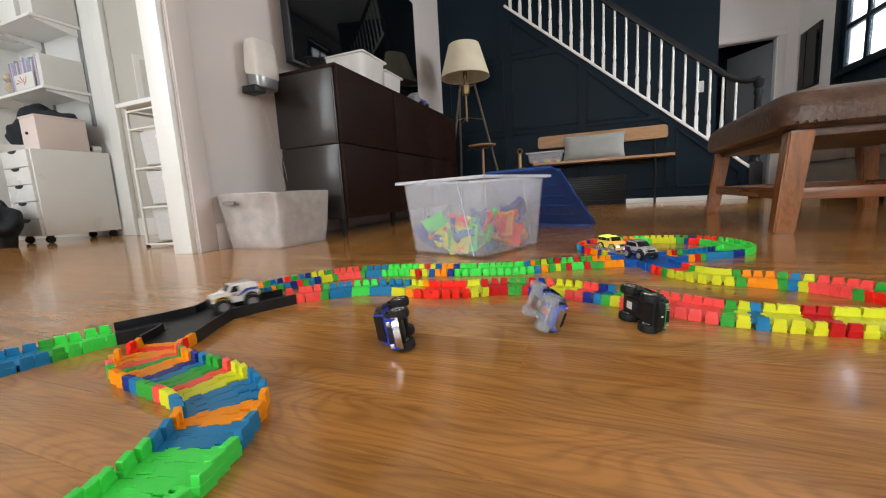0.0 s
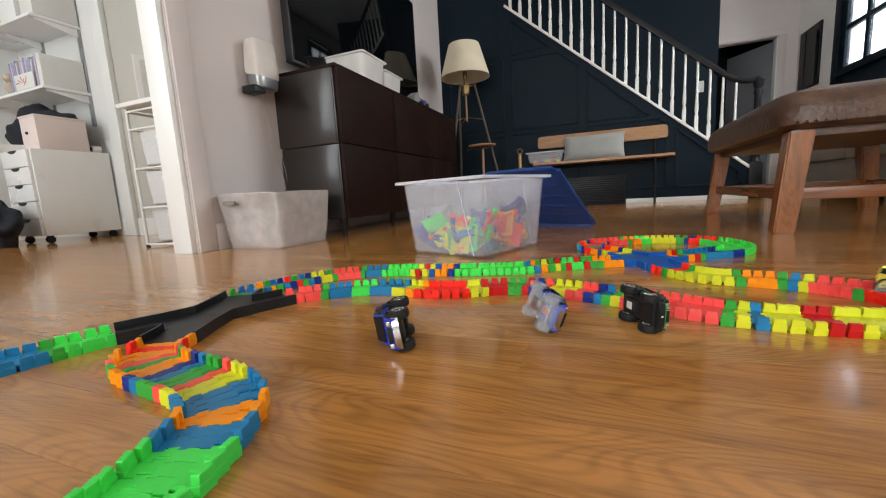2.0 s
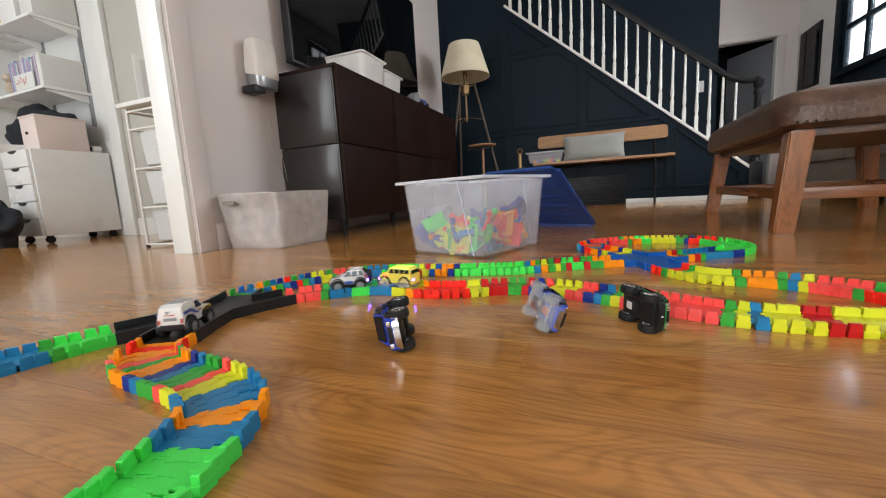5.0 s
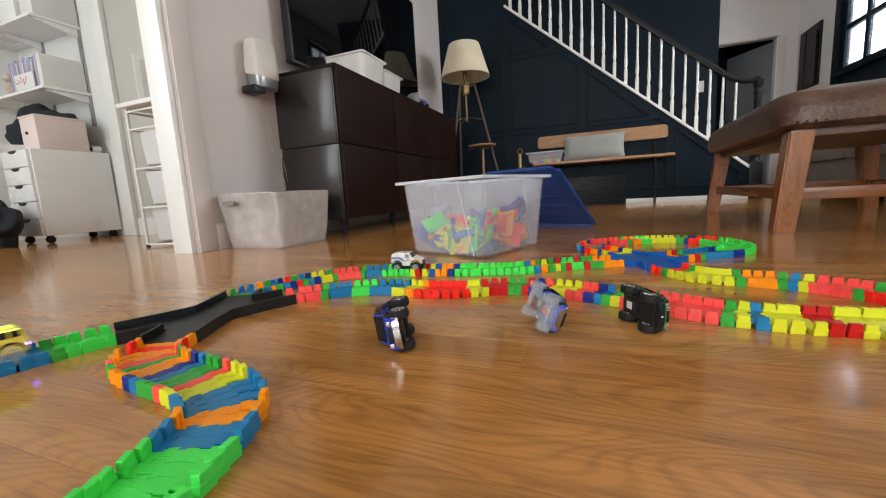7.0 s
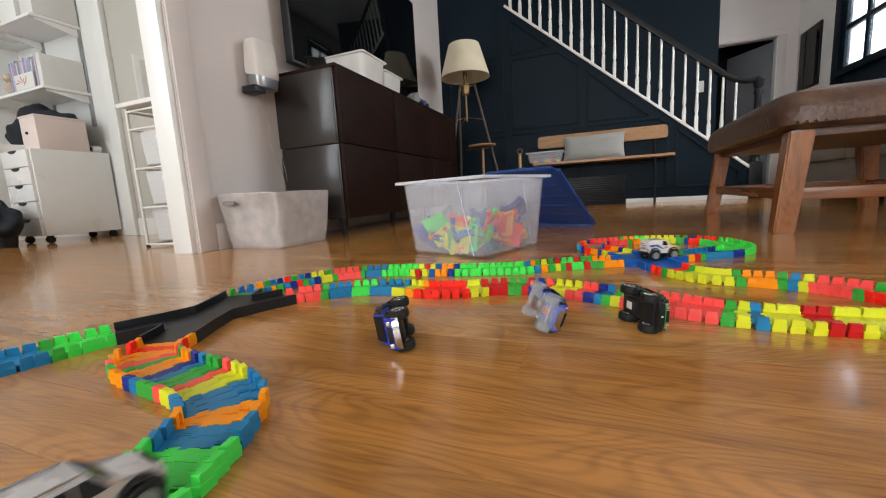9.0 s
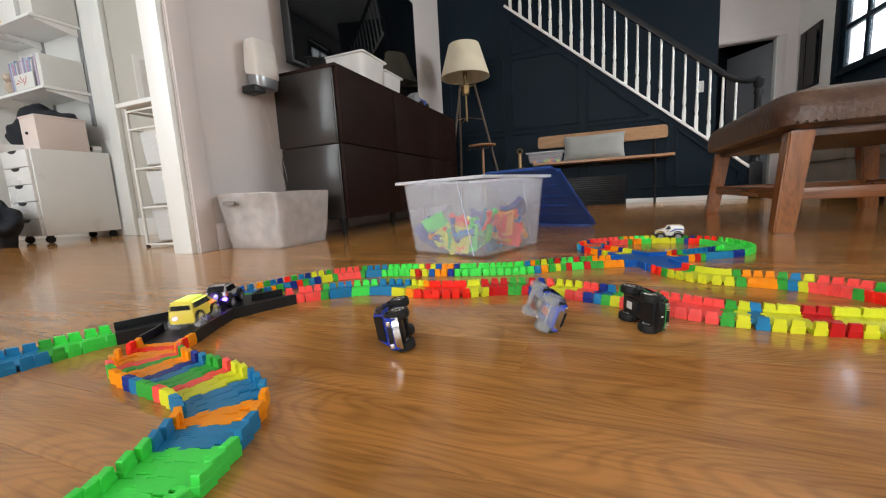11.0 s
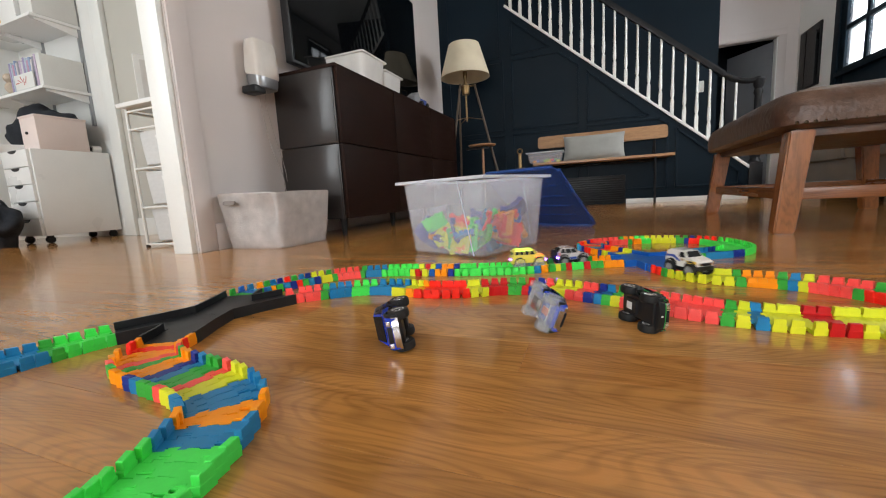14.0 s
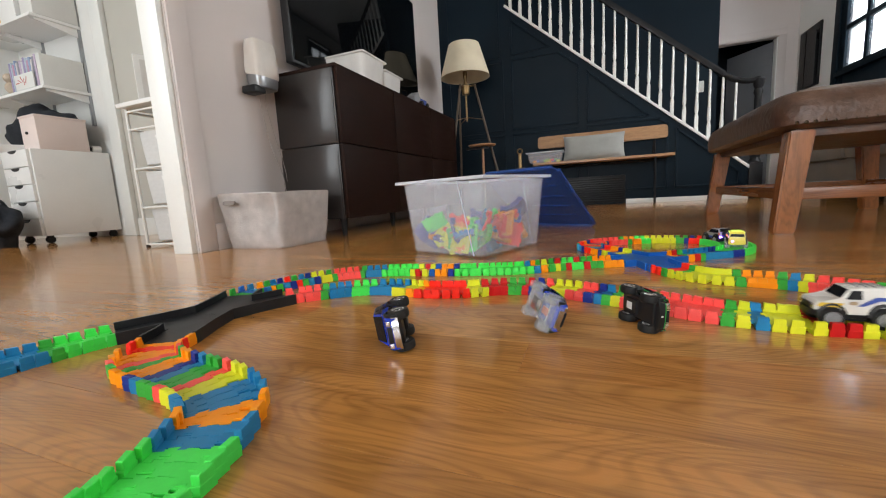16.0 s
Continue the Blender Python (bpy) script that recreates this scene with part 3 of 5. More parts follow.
sideboard()
television()
open_bin("storage_bin", "white plastic bin standing on the dark sideboard", pose(-1.385, 2.19, 0.877), 0.29, 0.27, 0.165, WHITE_PLASTIC)
open_bin("storage_bin", "smaller white plastic bin on the dark sideboard", pose(-1.40, 2.48, 0.877), 0.27, 0.25, 0.14, WHITE_PLASTIC)
box_ = thing("media_box", "small black media box with a rounded edge on the sideboard", "electronics", pose(-1.47, 1.86, 0.877))
part("case", B((0, 0, 0.014), (0.14, 0.10, 0.028), bevel=0.008), BLACK_PLASTIC, box_)
toy = thing("toy_digger", "grey and blue plastic toy digger on the sideboard", "toy", pose(-1.27, 2.86, 0.877))
part("cab", B((0, 0.05, 0.035), (0.07, 0.12, 0.05), bevel=0.012), DECAL["blue"], toy)
part("scoop", B((0.0, -0.07, 0.045), (0.07, 0.10, 0.07), Matrix.Rotation(0.5, 4, "X"), 0.01), DECAL["grey"], toy)
part("arm", bar(bmesh.new(), (0, -0.05, 0.06), (0, 0.05, 0.075), 0.008), DECAL["grey"], toy)
for sy in (0.0, 0.1):
    part("wheel", bar(bmesh.new(), (-0.035, sy, 0.02), (0.045, sy, 0.02), 0.02, sides=16), RUBBER, toy)


def tube(name, pts, r, mat, parent=None, label=""):
    """A cable: a round bevelled curve through the points, as a mesh."""
    bm = bmesh.new()
    pts = [Vector(p) for p in pts]
    fine = []
    for i in range(len(pts) - 1):
        p0, p1, p2, p3 = pts[max(i - 1, 0)], pts[i], pts[i + 1], pts[min(i + 2, len(pts) - 1)]
        for q in range(6):
            u = q / 6
            fine.append(0.5 * (2 * p1 + (p2 - p0) * u + (2 * p0 - 5 * p1 + 4 * p2 - p3) * u * u + (3 * p1 - p0 - 3 * p2 + p3) * u ** 3))
    fine.append(pts[-1])
    rings = []
    for i, p in enumerate(fine):
        d = (fine[min(i + 1, len(fine) - 1)] - fine[max(i - 1, 0)]).normalized()
        q = d.to_track_quat("Z", "Y").to_matrix()
        rings.append([bm.verts.new(p + q @ Vector((r * math.cos(a), r * math.sin(a), 0))) for a in (k * math.pi / 3 for k in range(6))])
    for a, b in zip(rings, rings[1:]):
        for i in range(6):
            bm.faces.new((a[i], a[(i + 1) % 6], b[(i + 1) % 6], b[i]))
    return part(name, bm, mat, parent, label)


def router():
    ob = thing("wifi_router", "ivory wall-mounted router with a steel-grey foot and hanging cables", "router", pose(WX + 0.002, 1.586, -0.012))
    body = bmesh.new()
    rows = []
    for z, w, d in ((0.835, 0.085, 0.072), (0.85, 0.088, 0.076), (0.92, 0.086, 0.070), (0.985, 0.082, 0.060), (1.0, 0.076, 0.052), (1.004, 0.06, 0.035)):
        ring = []
        for i in range(28):
            a = 2 * math.pi * i / 28
            c, s = math.cos(a), math.sin(a)
            ring.append(body.verts.new((0.055 + d / 1.45 * math.copysign(abs(c) ** 0.45, c), w * math.copysign(abs(s) ** 0.45, s), z)))
        rows.append(ring)
    for a, b in zip(rows, rows[1:]):
        for i in range(28):
            body.faces.new((a[i], a[(i + 1) % 28], b[(i + 1) % 28], b[i]))
    body.faces.new(rows[-1])
    body.faces.new(rows[0][::-1])
    for v in body.verts:
        v.co.z += -0.22 * (v.co.x - 0.055) * (1 if v.co.z < 0.86 else 0)
    for v in body.verts:
        v.co.y *= 0.86
    part("cover", body, IVORY, ob)
    foot = bmesh.new()
    rows = []
    for z, k in ((0.772, 0.70), (0.778, 0.86), (0.80, 0.95), (0.838, 0.99)):
        ring = []
        for i in range(28):
            a = 2 * math.pi * i / 28
            c, s = math.cos(a), math.sin(a)
            ring.append(foot.verts.new((0.055 + 0.05 * k * math.copysign(abs(c) ** 0.5, c), 0.085 * k * math.copysign(abs(s) ** 0.5, s), z)))
        rows.append(ring)
    for a, b in zip(rows, rows[1:]):
        for i in range(28):
            foot.faces.new((a[i], a[(i + 1) % 28], b[(i + 1) % 28], b[i]))
    foot.faces.new(rows[0][::-1])
    for v in foot.verts:
        v.co.y *= 0.86
    part("foot", foot, STEEL, ob, "steel-grey foot")
    part("bracket", B((0.045, -0.055, 0.765), (0.085, 0.07, 0.035), bevel=0.008), BLACK_PLASTIC, ob, "black wall bracket")
    tube("cable", [(0.05, -0.03, 0.78), (0.03, 0.0, 0.66), (0.02, 0.045, 0.5), (0.02, 0.10, 0.36), (0.02, 0.115, 0.22), (0.02, 0.13, 0.06), (0.02, 0.15, 0.006)], 0.0018, FELT, ob)
    tube("cable", [(0.05, 0.02, 0.78), (0.03, 0.03, 0.70), (0.02, 0.085, 0.52), (0.02, 0.12, 0.40), (0.02, 0.13, 0.30), (0.02, 0.14, 0.04)], 0.0015, FELT, ob)


router()


def basket():
    """A soft felt basket with slumped rim and a dark slab as shaded grip."""
    ob = thing("felt_basket", "slumped grey felt basket with a cut-out grip", "basket", pose(-1.412, 1.450, 0))
    bm = bmesh.new()
    n, rows = 64, []
    for k, z in ((0.84, 0.0), (0.865, 0.006), (0.895, 0.05), (0.925, 0.10), (0.955, 0.16), (0.98, 0.20), (1.0, 0.240), (0.985, 0.245), (0.96, 0.240), (0.92, 0.16), (0.87, 0.06), (0.80, 0.012)):
        ring = []
        for i in range(n):
            a = 2 * math.pi * i / n + 0.05
            c, s = math.cos(a), math.sin(a)
            q = 0.20
            x, y = 0.182 * k * math.copysign(abs(c) ** q, c), 0.186 * k * math.copysign(abs(s) ** q, s)
            sag = 0.014 * math.sin(3 * a + 0.6) * (z / 0.24) + 0.010 * noise.noise((x * 9, y * 9, z * 9)) + 0.008 * noise.noise((x * 20, y * 20, z * 16))
            dent = -0.040 * math.exp(-((a - 5.0) / 0.30) ** 2) * math.exp(-((z - 0.175) / 0.06) ** 2)
            ring.append(bm.verts.new((x * (1 + sag) + dent * c, y * (1 + sag) + dent * s, z + 0.5 * sag * z / 0.24 * 0.5)))
        rows.append(ring)
    for a, b in zip(rows, rows[1:]):
        for i in range(n):
            bm.faces.new((a[i], a[(i + 1) % n], b[(i + 1) % n], b[i]))
    bm.faces.new(rows[-1])
    bm.faces.new(rows[0][::-1])
    part("basket_body", bm, FELT, ob)
    # no hole is cut: darker felt paints the shaded inside at the grip
    g = bmesh.new()
    slab(g, [(0.036 * math.copysign(abs(math.cos(a)) ** 0.5, math.cos(a)), 0.010 * math.copysign(abs(math.sin(a)) ** 0.6, math.sin(a))) for a in (k * math.pi / 10 for k in range(20))], 0.006, pose(-0.083, -0.1900, 0.207) @ pose(0, 0, 0, 83, 0, 0))
    part("grip", g, surface("felt_inside_shade", (0.16, 0.145, 0.135), (0.22, 0.20, 0.185), 14, 0.95), ob, "dark patch painted as the shaded grip opening")


basket()

# ---- lamp corner and bench ----
lamp = thing("floor_lamp", "wooden tripod floor lamp with a cream drum shade", "floor lamp", pose(-1.178, 3.85, 0))
part("shade", lathe(bmesh.new(), [(0.150, 1.625), (0.243, 1.322), (0.240, 1.322), (0.147, 1.623), (0.150, 1.625)], sides=48), SHADE, lamp, "cream fabric shade")
part("hub", lathe(bmesh.new(), [(0.0, 1.16), (0.035, 1.16), (0.04, 1.19), (0.04, 1.24), (0.02, 1.26), (0.014, 1.30), (0.022, 1.33), (0.022, 1.38), (0.0, 1.39)], sides=20), BRASS, lamp, "aged brass hub")
part("bulb", lathe(bmesh.new(), [(0.0, 1.48), (0.02, 1.475), (0.03, 1.45), (0.024, 1.42), (0.013, 1.395), (0.013, 1.38)], sides=16), WHITE_PLASTIC, lamp)
for top, low in (((0.094, -0.01), (0.40, -0.06)), ((-0.087, 0.06), (-0.20, 0.33)), ((-0.028, -0.08), (-0.15, -0.30))):
    part("leg", bar(bmesh.new(), (*top, 1.245), (*low, 0.0), 0.010, 0.012, 12), LAMP_WOOD, lamp)
    part("bracket", bar(bmesh.new(), (0, 0, 1.235), (*[1.1 * v for v in top], 1.235), 0.008), BRASS, lamp)
    knee = [t + (q - t) * 0.28 for t, q in zip(top, low)]
    part("brace", bar(bmesh.new(), (0, 0, 0.94), (*knee, 0.90), 0.004), BRASS, lamp)
part("post", bar(bmesh.new(), (0, 0, 0.90), (0, 0, 1.2), 0.009), BRASS, lamp)

table = thing("side_table", "small pedestal table with an oak top and thin stem", "side table", pose(-0.998, 3.72, 0))
part("tabletop", lathe(bmesh.new(), [(0.0, 0.632), (0.125, 0.632), (0.13, 0.637), (0.13, 0.644), (0.0, 0.646)], sides=36), BENCH_OAK, table)
part("stem", bar(bmesh.new(), (0.006, 0, 0.0), (0.006, 0, 0.632), 0.011), BENCH_OAK, table)
part("bracket", B((-0.05, 0, 0.618), (0.22, 0.03, 0.022), bevel=0.004), BLACK, table)
part("base", lathe(bmesh.new(), [(0.0, 0.0), (0.12, 0.0), (0.12, 0.012), (0.02, 0.02), (0.0, 0.02)], sides=30), BLACK, table)

uke = thing("wooden_toy", "upright wooden peg toy with a ring head", "toy", pose(-0.62, 3.62, 0))
part("body", B((0, 0, 0.17), (0.075, 0.06, 0.34), bevel=0.012), LAMP_WOOD, uke)
part("neck", B((0, 0, 0.42), (0.028, 0.022, 0.20), bevel=0.006), BRASS, uke)
ring = bmesh.new()
for k in range(16):
    a, b = 2 * math.pi * k / 16, 2 * math.pi * (k + 1) / 16
    bar(ring, (0.022 * math.cos(a), 0, 0.54 + 0.022 * math.sin(a)), (0.022 * math.cos(b), 0, 0.54 + 0.022 * math.sin(b)), 0.007, sides=8)
part("ring", ring, BRASS, uke)
for x in (-0.03, 0.03):
    part("peg", B((x, 0, 0.36), (0.014, 0.02, 0.07), bevel=0.004), LAMP_WOOD, uke)


def rounded(w, h, r, n=6):
    """A rounded rectangle's outline about the origin."""
    out = []
    for cx, cy, a0 in ((w / 2 - r, h / 2 - r, 0), (-w / 2 + r, h / 2 - r, 90), (-w / 2 + r, -h / 2 + r, 180), (w / 2 - r, -h / 2 + r, 270)):
        for k in range(n + 1):
            a = radians(a0 + 90 * k / n)
            out.append((cx + r * math.cos(a), cy + r * math.sin(a)))
    return out


bench = thing("bench", "oak bench with a rounded backrest on thin black metal legs", "bench", pose(0.06, 4.06, 0))
part("seat", slab(bmesh.new(), rounded(1.25, 0.34, 0.03), 0.022, pose(0, 0.12, 0.425)), BENCH_OAK, bench)
part("backrest", slab(bmesh.new(), rounded(1.20, 0.125, 0.03), 0.018, pose(0, 0.225, 0.665) @ pose(0, 0, 0, 80, 0, 0)), BENCH_OAK, bench)
for x in (-0.47, 0.47):
    part("leg", bar(bmesh.new(), (x, -0.02, 0.425), (x - 0.0, -0.03, 0), 0.009), BLACK, bench)
    part("leg", bar(bmesh.new(), (x + 0.02, 0.205, 0.60), (x + 0.03, 0.215, 0), 0.009), BLACK, bench)
    part("stretcher", bar(bmesh.new(), (x, -0.025, 0.30), (x + 0.025, 0.21, 0.30), 0.007), BLACK, bench)
    part("back_post", bar(bmesh.new(), (x, 0.20, 0.42), (x + 0.03, 0.23, 0.70), 0.008), BLACK, bench)
part("rail", bar(bmesh.new(), (-0.47, 0.2, 0.405), (0.49, 0.2, 0.405), 0.008), BLACK, bench)

cush = thing("cushion", "plump pale grey linen cushion leaning on the bench's backrest", "cushion", pose(0.005, 4.185, 0.572) @ pose(0, 0, 0, 78, 0, 0))
cb = bmesh.new()
bmesh.ops.create_grid(cb, x_segments=20, y_segments=12, size=1)
for v in cb.verts:
    x, y = v.co.x, v.co.y
    puff = ((1 - x ** 4) * (1 - y ** 4)) ** 0.55
    v.co = Vector((0.285 * x * (1 - 0.05 * (1 - y * y)), 0.128 * y * (1 - 0.06 * (1 - x * x)), 0.055 * puff + 0.005 * noise.noise((x * 3, y * 3, 1)) * puff))
g2 = bmesh.ops.duplicate(cb, geom=cb.verts[:] + cb.edges[:] + cb.faces[:])
for v in [q for q in g2["geom"] if isinstance(q, bmesh.types.BMVert)]:
    v.co.z *= -0.7
bmesh.ops.remove_doubles(cb, verts=cb.verts, dist=0.0008)
part("cover", cb, CUSHION, cush)

small = thing("clear_box", "small clear lidded box of colourful bits on the bench", "storage box", pose(-0.445, 4.10, 0.4472))


def tapered(lx, ly, h, k, q=0.2, wall=0.003, n=40, ribs=0.0):
    """An open tapered box with rounded corners and real wall thickness."""
    bm, rows = bmesh.new(), []
    for f, z, inn in ((k * 0.96, 0.0, 0), (k, 0.006, 0), (1.0, h, 0), (1.0, h, 1), (k, 0.006 + wall, 1)):
        ring = []
        for i in range(n):
            a = 2 * math.pi * (i + 0.5) / n
            c, s = math.cos(a), math.sin(a)
            x = (lx / 2 * f - wall * inn) * math.copysign(abs(c) ** q, c)
            y = (ly / 2 * f - wall * inn) * math.copysign(abs(s) ** q, s)
            ring.append(bm.verts.new((x, y, z)))
        rows.append(ring)
    for a, b in zip(rows, rows[1:]):
        for i in range(n):
            bm.faces.new((a[i], a[(i + 1) % n], b[(i + 1) % n], b[i]))
    bm.faces.new(rows[0][::-1])
    bm.faces.new(rows[-1])
    return bm


part("box_body", tapered(0.34, 0.20, 0.095, 0.9), TUB, small)
part("lid", B((0, 0, 0.101), (0.365, 0.22, 0.012), bevel=0.004), TUB_RIM, small)
random.seed(11)
for k in range(14):
    c = random.choice(list(TOY))
    part("brick", B((random.uniform(-0.13, 0.13), random.uniform(-0.06, 0.06), 0.018 + random.random() * 0.02), (0.035, 0.02, 0.02), Matrix.Rotation(random.random() * 3, 4, "Z"), 0.002), TOY[c], small)

grille = thing("vent_grille", "black slatted return-air grille set low in the navy wall", "vent", pose(-0.05, NY - 0.012, 0.15))
part("frame", B((0, 0, 0), (0.70, 0.018, 0.27), bevel=0.003), BLACK, grille)
for k in range(11):
    part("slat", B((0, -0.012, -0.11 + 0.022 * k), (0.66, 0.010, 0.004), Matrix.Rotation(0.5, 4, "X")), BLACK, grille)
switch = thing("light_switch", "white light switch plate on the navy stair wall", "light switch", pose(1.10, 5.197, 1.205))
part("plate", B((0, 0, 0), (0.075, 0.008, 0.118), bevel=0.003), TRIM, switch)
part("toggle", B((0, -0.008, 0.004), (0.03, 0.008, 0.06), bevel=0.002), TRIM, switch)

# ---- clear tub with its lid and loose track pieces ----
TUB_M = pose(-0.380, 1.290, 0, 0, 0, -22.0)
tub = thing("storage_tub", "open clear plastic tub half full of toy track pieces", "storage tub", TUB_M)
part("tub_body", tapered(0.35, 0.37, 0.237, 0.89, 0.16, 0.003, 56), TUB, tub)
rim = bmesh.new()
for sx, sy, cx, cy in ((0.372, 0.014, 0, 0.19), (0.372, 0.014, 0, -0.19), (0.014, 0.394, 0.178, 0), (0.014, 0.394, -0.178, 0)):
    box(rim, (cx, cy, 0.237), (sx, sy, 0.010), bevel=0.003)
part("rim", rim, TUB_RIM, tub, "milky rolled rim")
for sy in (-1, 1):
    rib = bmesh.new()
    bar(rib, (0.118, sy * 0.1655, 0.006), (0.080, sy * 0.1835, 0.232), 0.0013, sides=6)
    part("rib", rib, TUB_RIM, tub, "milky moulded rib")
for sy in (-1, 1):
    part("latch", B((0.0, 0.1985 * sy, 0.228), (0.07, 0.006, 0.022), bevel=0.002), TUB, tub)
random.seed(31)
pile = thing("track_pieces", "jumbled heap of bright track strips in the tub", "toy track", TUB_M)
strip_names = ["lime", "orange", "yellow", "navy", "red", "red", "green", "blue", "yellow", "orange", "orange", "navy", "red", "azure"]
for k in range(56):
    a, r = random.random() * 6.28, random.random() ** 0.5
    x, y = random.uniform(-0.14, 0.13), random.uniform(-0.14, 0.14)
    r = max(abs(x), abs(y)) / 0.12
    top = 0.060 * (1 - 0.5 * r) + 0.10 * max(0, x * 0.8 + y * 0.5) / 0.1 * 0.6
    z = 0.022 + random.random() ** 0.5 * top
    lean = 30 if k < 14 else 68
    m_ = pose(x, y, z, random.uniform(-lean, lean), random.uniform(-lean, lean), random.uniform(0, 360))
    if k % 2:
        m_ = pose(x, y, z, random.uniform(30, 80), random.uniform(-25, 25), random.uniform(-35, 75))
    hue, strip = random.choice(strip_names), []
    bend = random.uniform(-14, 14)
    for q in range(random.choice((4, 5, 6, 7))):
        strip.append((m_.copy(), hue))
        if random.random() < 0.16:
            hue = random.choice(strip_names)
        m_ = m_ @ pose(0.0158, 0, 0, 0, bend, 0)
    ends = [p_ @ Vector((0, s_ * 0.038, h_)) for p_, _ in strip for s_ in (-1, 1) for h_ in (0, 0.016)]
    shift = Vector((0, 0, max(0, 0.009 - min(v.z for v in ends))))
    for ax, half in ((0, 0.152), (1, 0.161)):
        shift[ax] = max(0, -half - min(v[ax] for v in ends)) - max(0, max(v[ax] for v in ends) - half)
    for p_, h_ in strip:
        o = new("track_piece", PIECE[h_])
        o.parent = pile
        o.matrix_basis = Matrix.Translation(shift) @ p_

lo, hi = Vector((0.012, 1.985, 0.004)), Vector((-0.142, 1.68, 0.280))
up = (hi - lo).normalized()
side = Vector((up.y, -up.x, 0)).normalized()
nrm = side.cross(up).normalized()
lid = thing("tub_lid", "translucent blue plastic lid leaning behind the clear tub", "lid", Matrix(((side.x, up.x, nrm.x, lo.x), (side.y, up.y, nrm.y, lo.y), (side.z, up.z, nrm.z, lo.z), (0, 0, 0, 1))))
W, LN = 0.40, (hi - lo).length
part("panel", slab(bmesh.new(), [(x + W / 2, y + LN / 2) for x, y in rounded(W, LN, 0.035)], 0.004), LID_BLUE, lid)
lip = bmesh.new()
for a, b in (((0.02, 0), (W - 0.02, 0)), ((W, 0.02), (W, LN - 0.02)), ((W - 0.02, LN), (0.02, LN)), ((0, LN - 0.02), (0, 0.02))):
    bar(lip, (*a, 0.0), (*b, 0.0), 0.009, sides=8)
part("lip", lip, LID_BLUE, lid)
for k in range(4):
    part("ridge", B((W / 2, 0.09 + 0.075 * k, 0.002), (W - 0.12, 0.012, 0.010), bevel=0.003), LID_BLUE, lid)

# ---- ottoman and sofa ----
OT = thing("ottoman", "brown leather ottoman with nailheads on splayed wooden legs", "ottoman", pose(0.952, 2.125, 0, 0, 0, -2.7))
OX, OYL = 0.745, 1.16
ob_ = bmesh.new()
rows = []
for f, z in ((0.86, 0.335), (0.975, 0.340), (1.0, 0.350), (1.005, 0.385), (0.995, 0.42), (0.96, 0.448), (0.86, 0.470), (0.6, 0.486), (0.2, 0.492)):
    ring = []
    for i in range(80):
        a = 2 * math.pi * (i + 0.5) / 80
        c, s = math.cos(a), math.sin(a)
        q = 0.17 if z < 0.45 else 0.3
        x, y = OX / 2 * f * math.copysign(abs(c) ** q, c), OYL / 2 * f * math.copysign(abs(s) ** q, s)
        ring.append(ob_.verts.new((x, y, z + 0.006 * noise.noise((x * 7, y * 7, 3)) * (z > 0.4))))
    rows.append(ring)
for a, b in zip(rows, rows[1:]):
    for i in range(80):
        ob_.faces.new((a[i], a[(i + 1) % 80], b[(i + 1) % 80], b[i]))
ob_.faces.new(rows[-1])
ob_.faces.new(rows[0][::-1])
part("leather_top", ob_, LEATHER, OT, "worn brown leather top")
part("apron", B((0, 0, 0.327), (OX - 0.12, OYL - 0.12, 0.03), bevel=0.004), LEATHER, OT)
for sx in (-1, 1):
    for sy in (-1, 1):
        lg = bmesh.new()
        top = Vector((sx * (OX / 2 - 0.075), sy * (OYL / 2 - 0.085), 0.335))
        foot_ = Vector((sx * (OX / 2 - 0.038), sy * (OYL / 2 - 0.062), 0.0))
        ra, rb = [], []
        for dx, dy in ((-1, -1), (1, -1), (1, 1), (-1, 1)):
            ra.append(lg.verts.new(top + Vector((dx * 0.034, dy * 0.034, 0))))
            rb.append(lg.verts.new(foot_ + Vector((dx * 0.029, dy * 0.029, 0))))
        lg.faces.new(ra), lg.faces.new(rb[::-1])
        for i in range(4):
            lg.faces.new((rb[i], rb[(i + 1) % 4], ra[(i + 1) % 4], ra[i]))
        bmesh.ops.bevel(lg, geom=lg.edges[:], offset=0.005, segments=2, affect="EDGES")
        part("leg", lg, RUSTIC, OT)
for sx in (-1, 1):
    part("stretcher", B((sx * (OX / 2 - 0.06), 0, 0.13), (0.026, OYL - 0.2, 0.040), bevel=0.005), RUSTIC_ALONG, OT)
for sy in (-1, 1):
    part("stretcher", B((0, sy * (OYL / 2 - 0.078), 0.13), (OX - 0.16, 0.026, 0.040), bevel=0.005), RUSTIC_ACROSS, OT)
nail = mesh_of(lathe(bmesh.new(), [(0.0, 0.003), (0.004, 0.002), (0.006, 0.0)], pose(0, 0, 0), 8), "nailhead", surface("dark_nail", (0.05, 0.035, 0.02), (0.09, 0.065, 0.04), 20, 0.4, 0.8))
for k in range(30):
    u = (k + 0.5) / 30 - 0.5
    o = new("nailhead", nail)
    o.parent = OT
    o.matrix_basis = pose(u * (OX - 0.06), -OYL / 2 * 0.996, 0.352, 90, 0, 0)

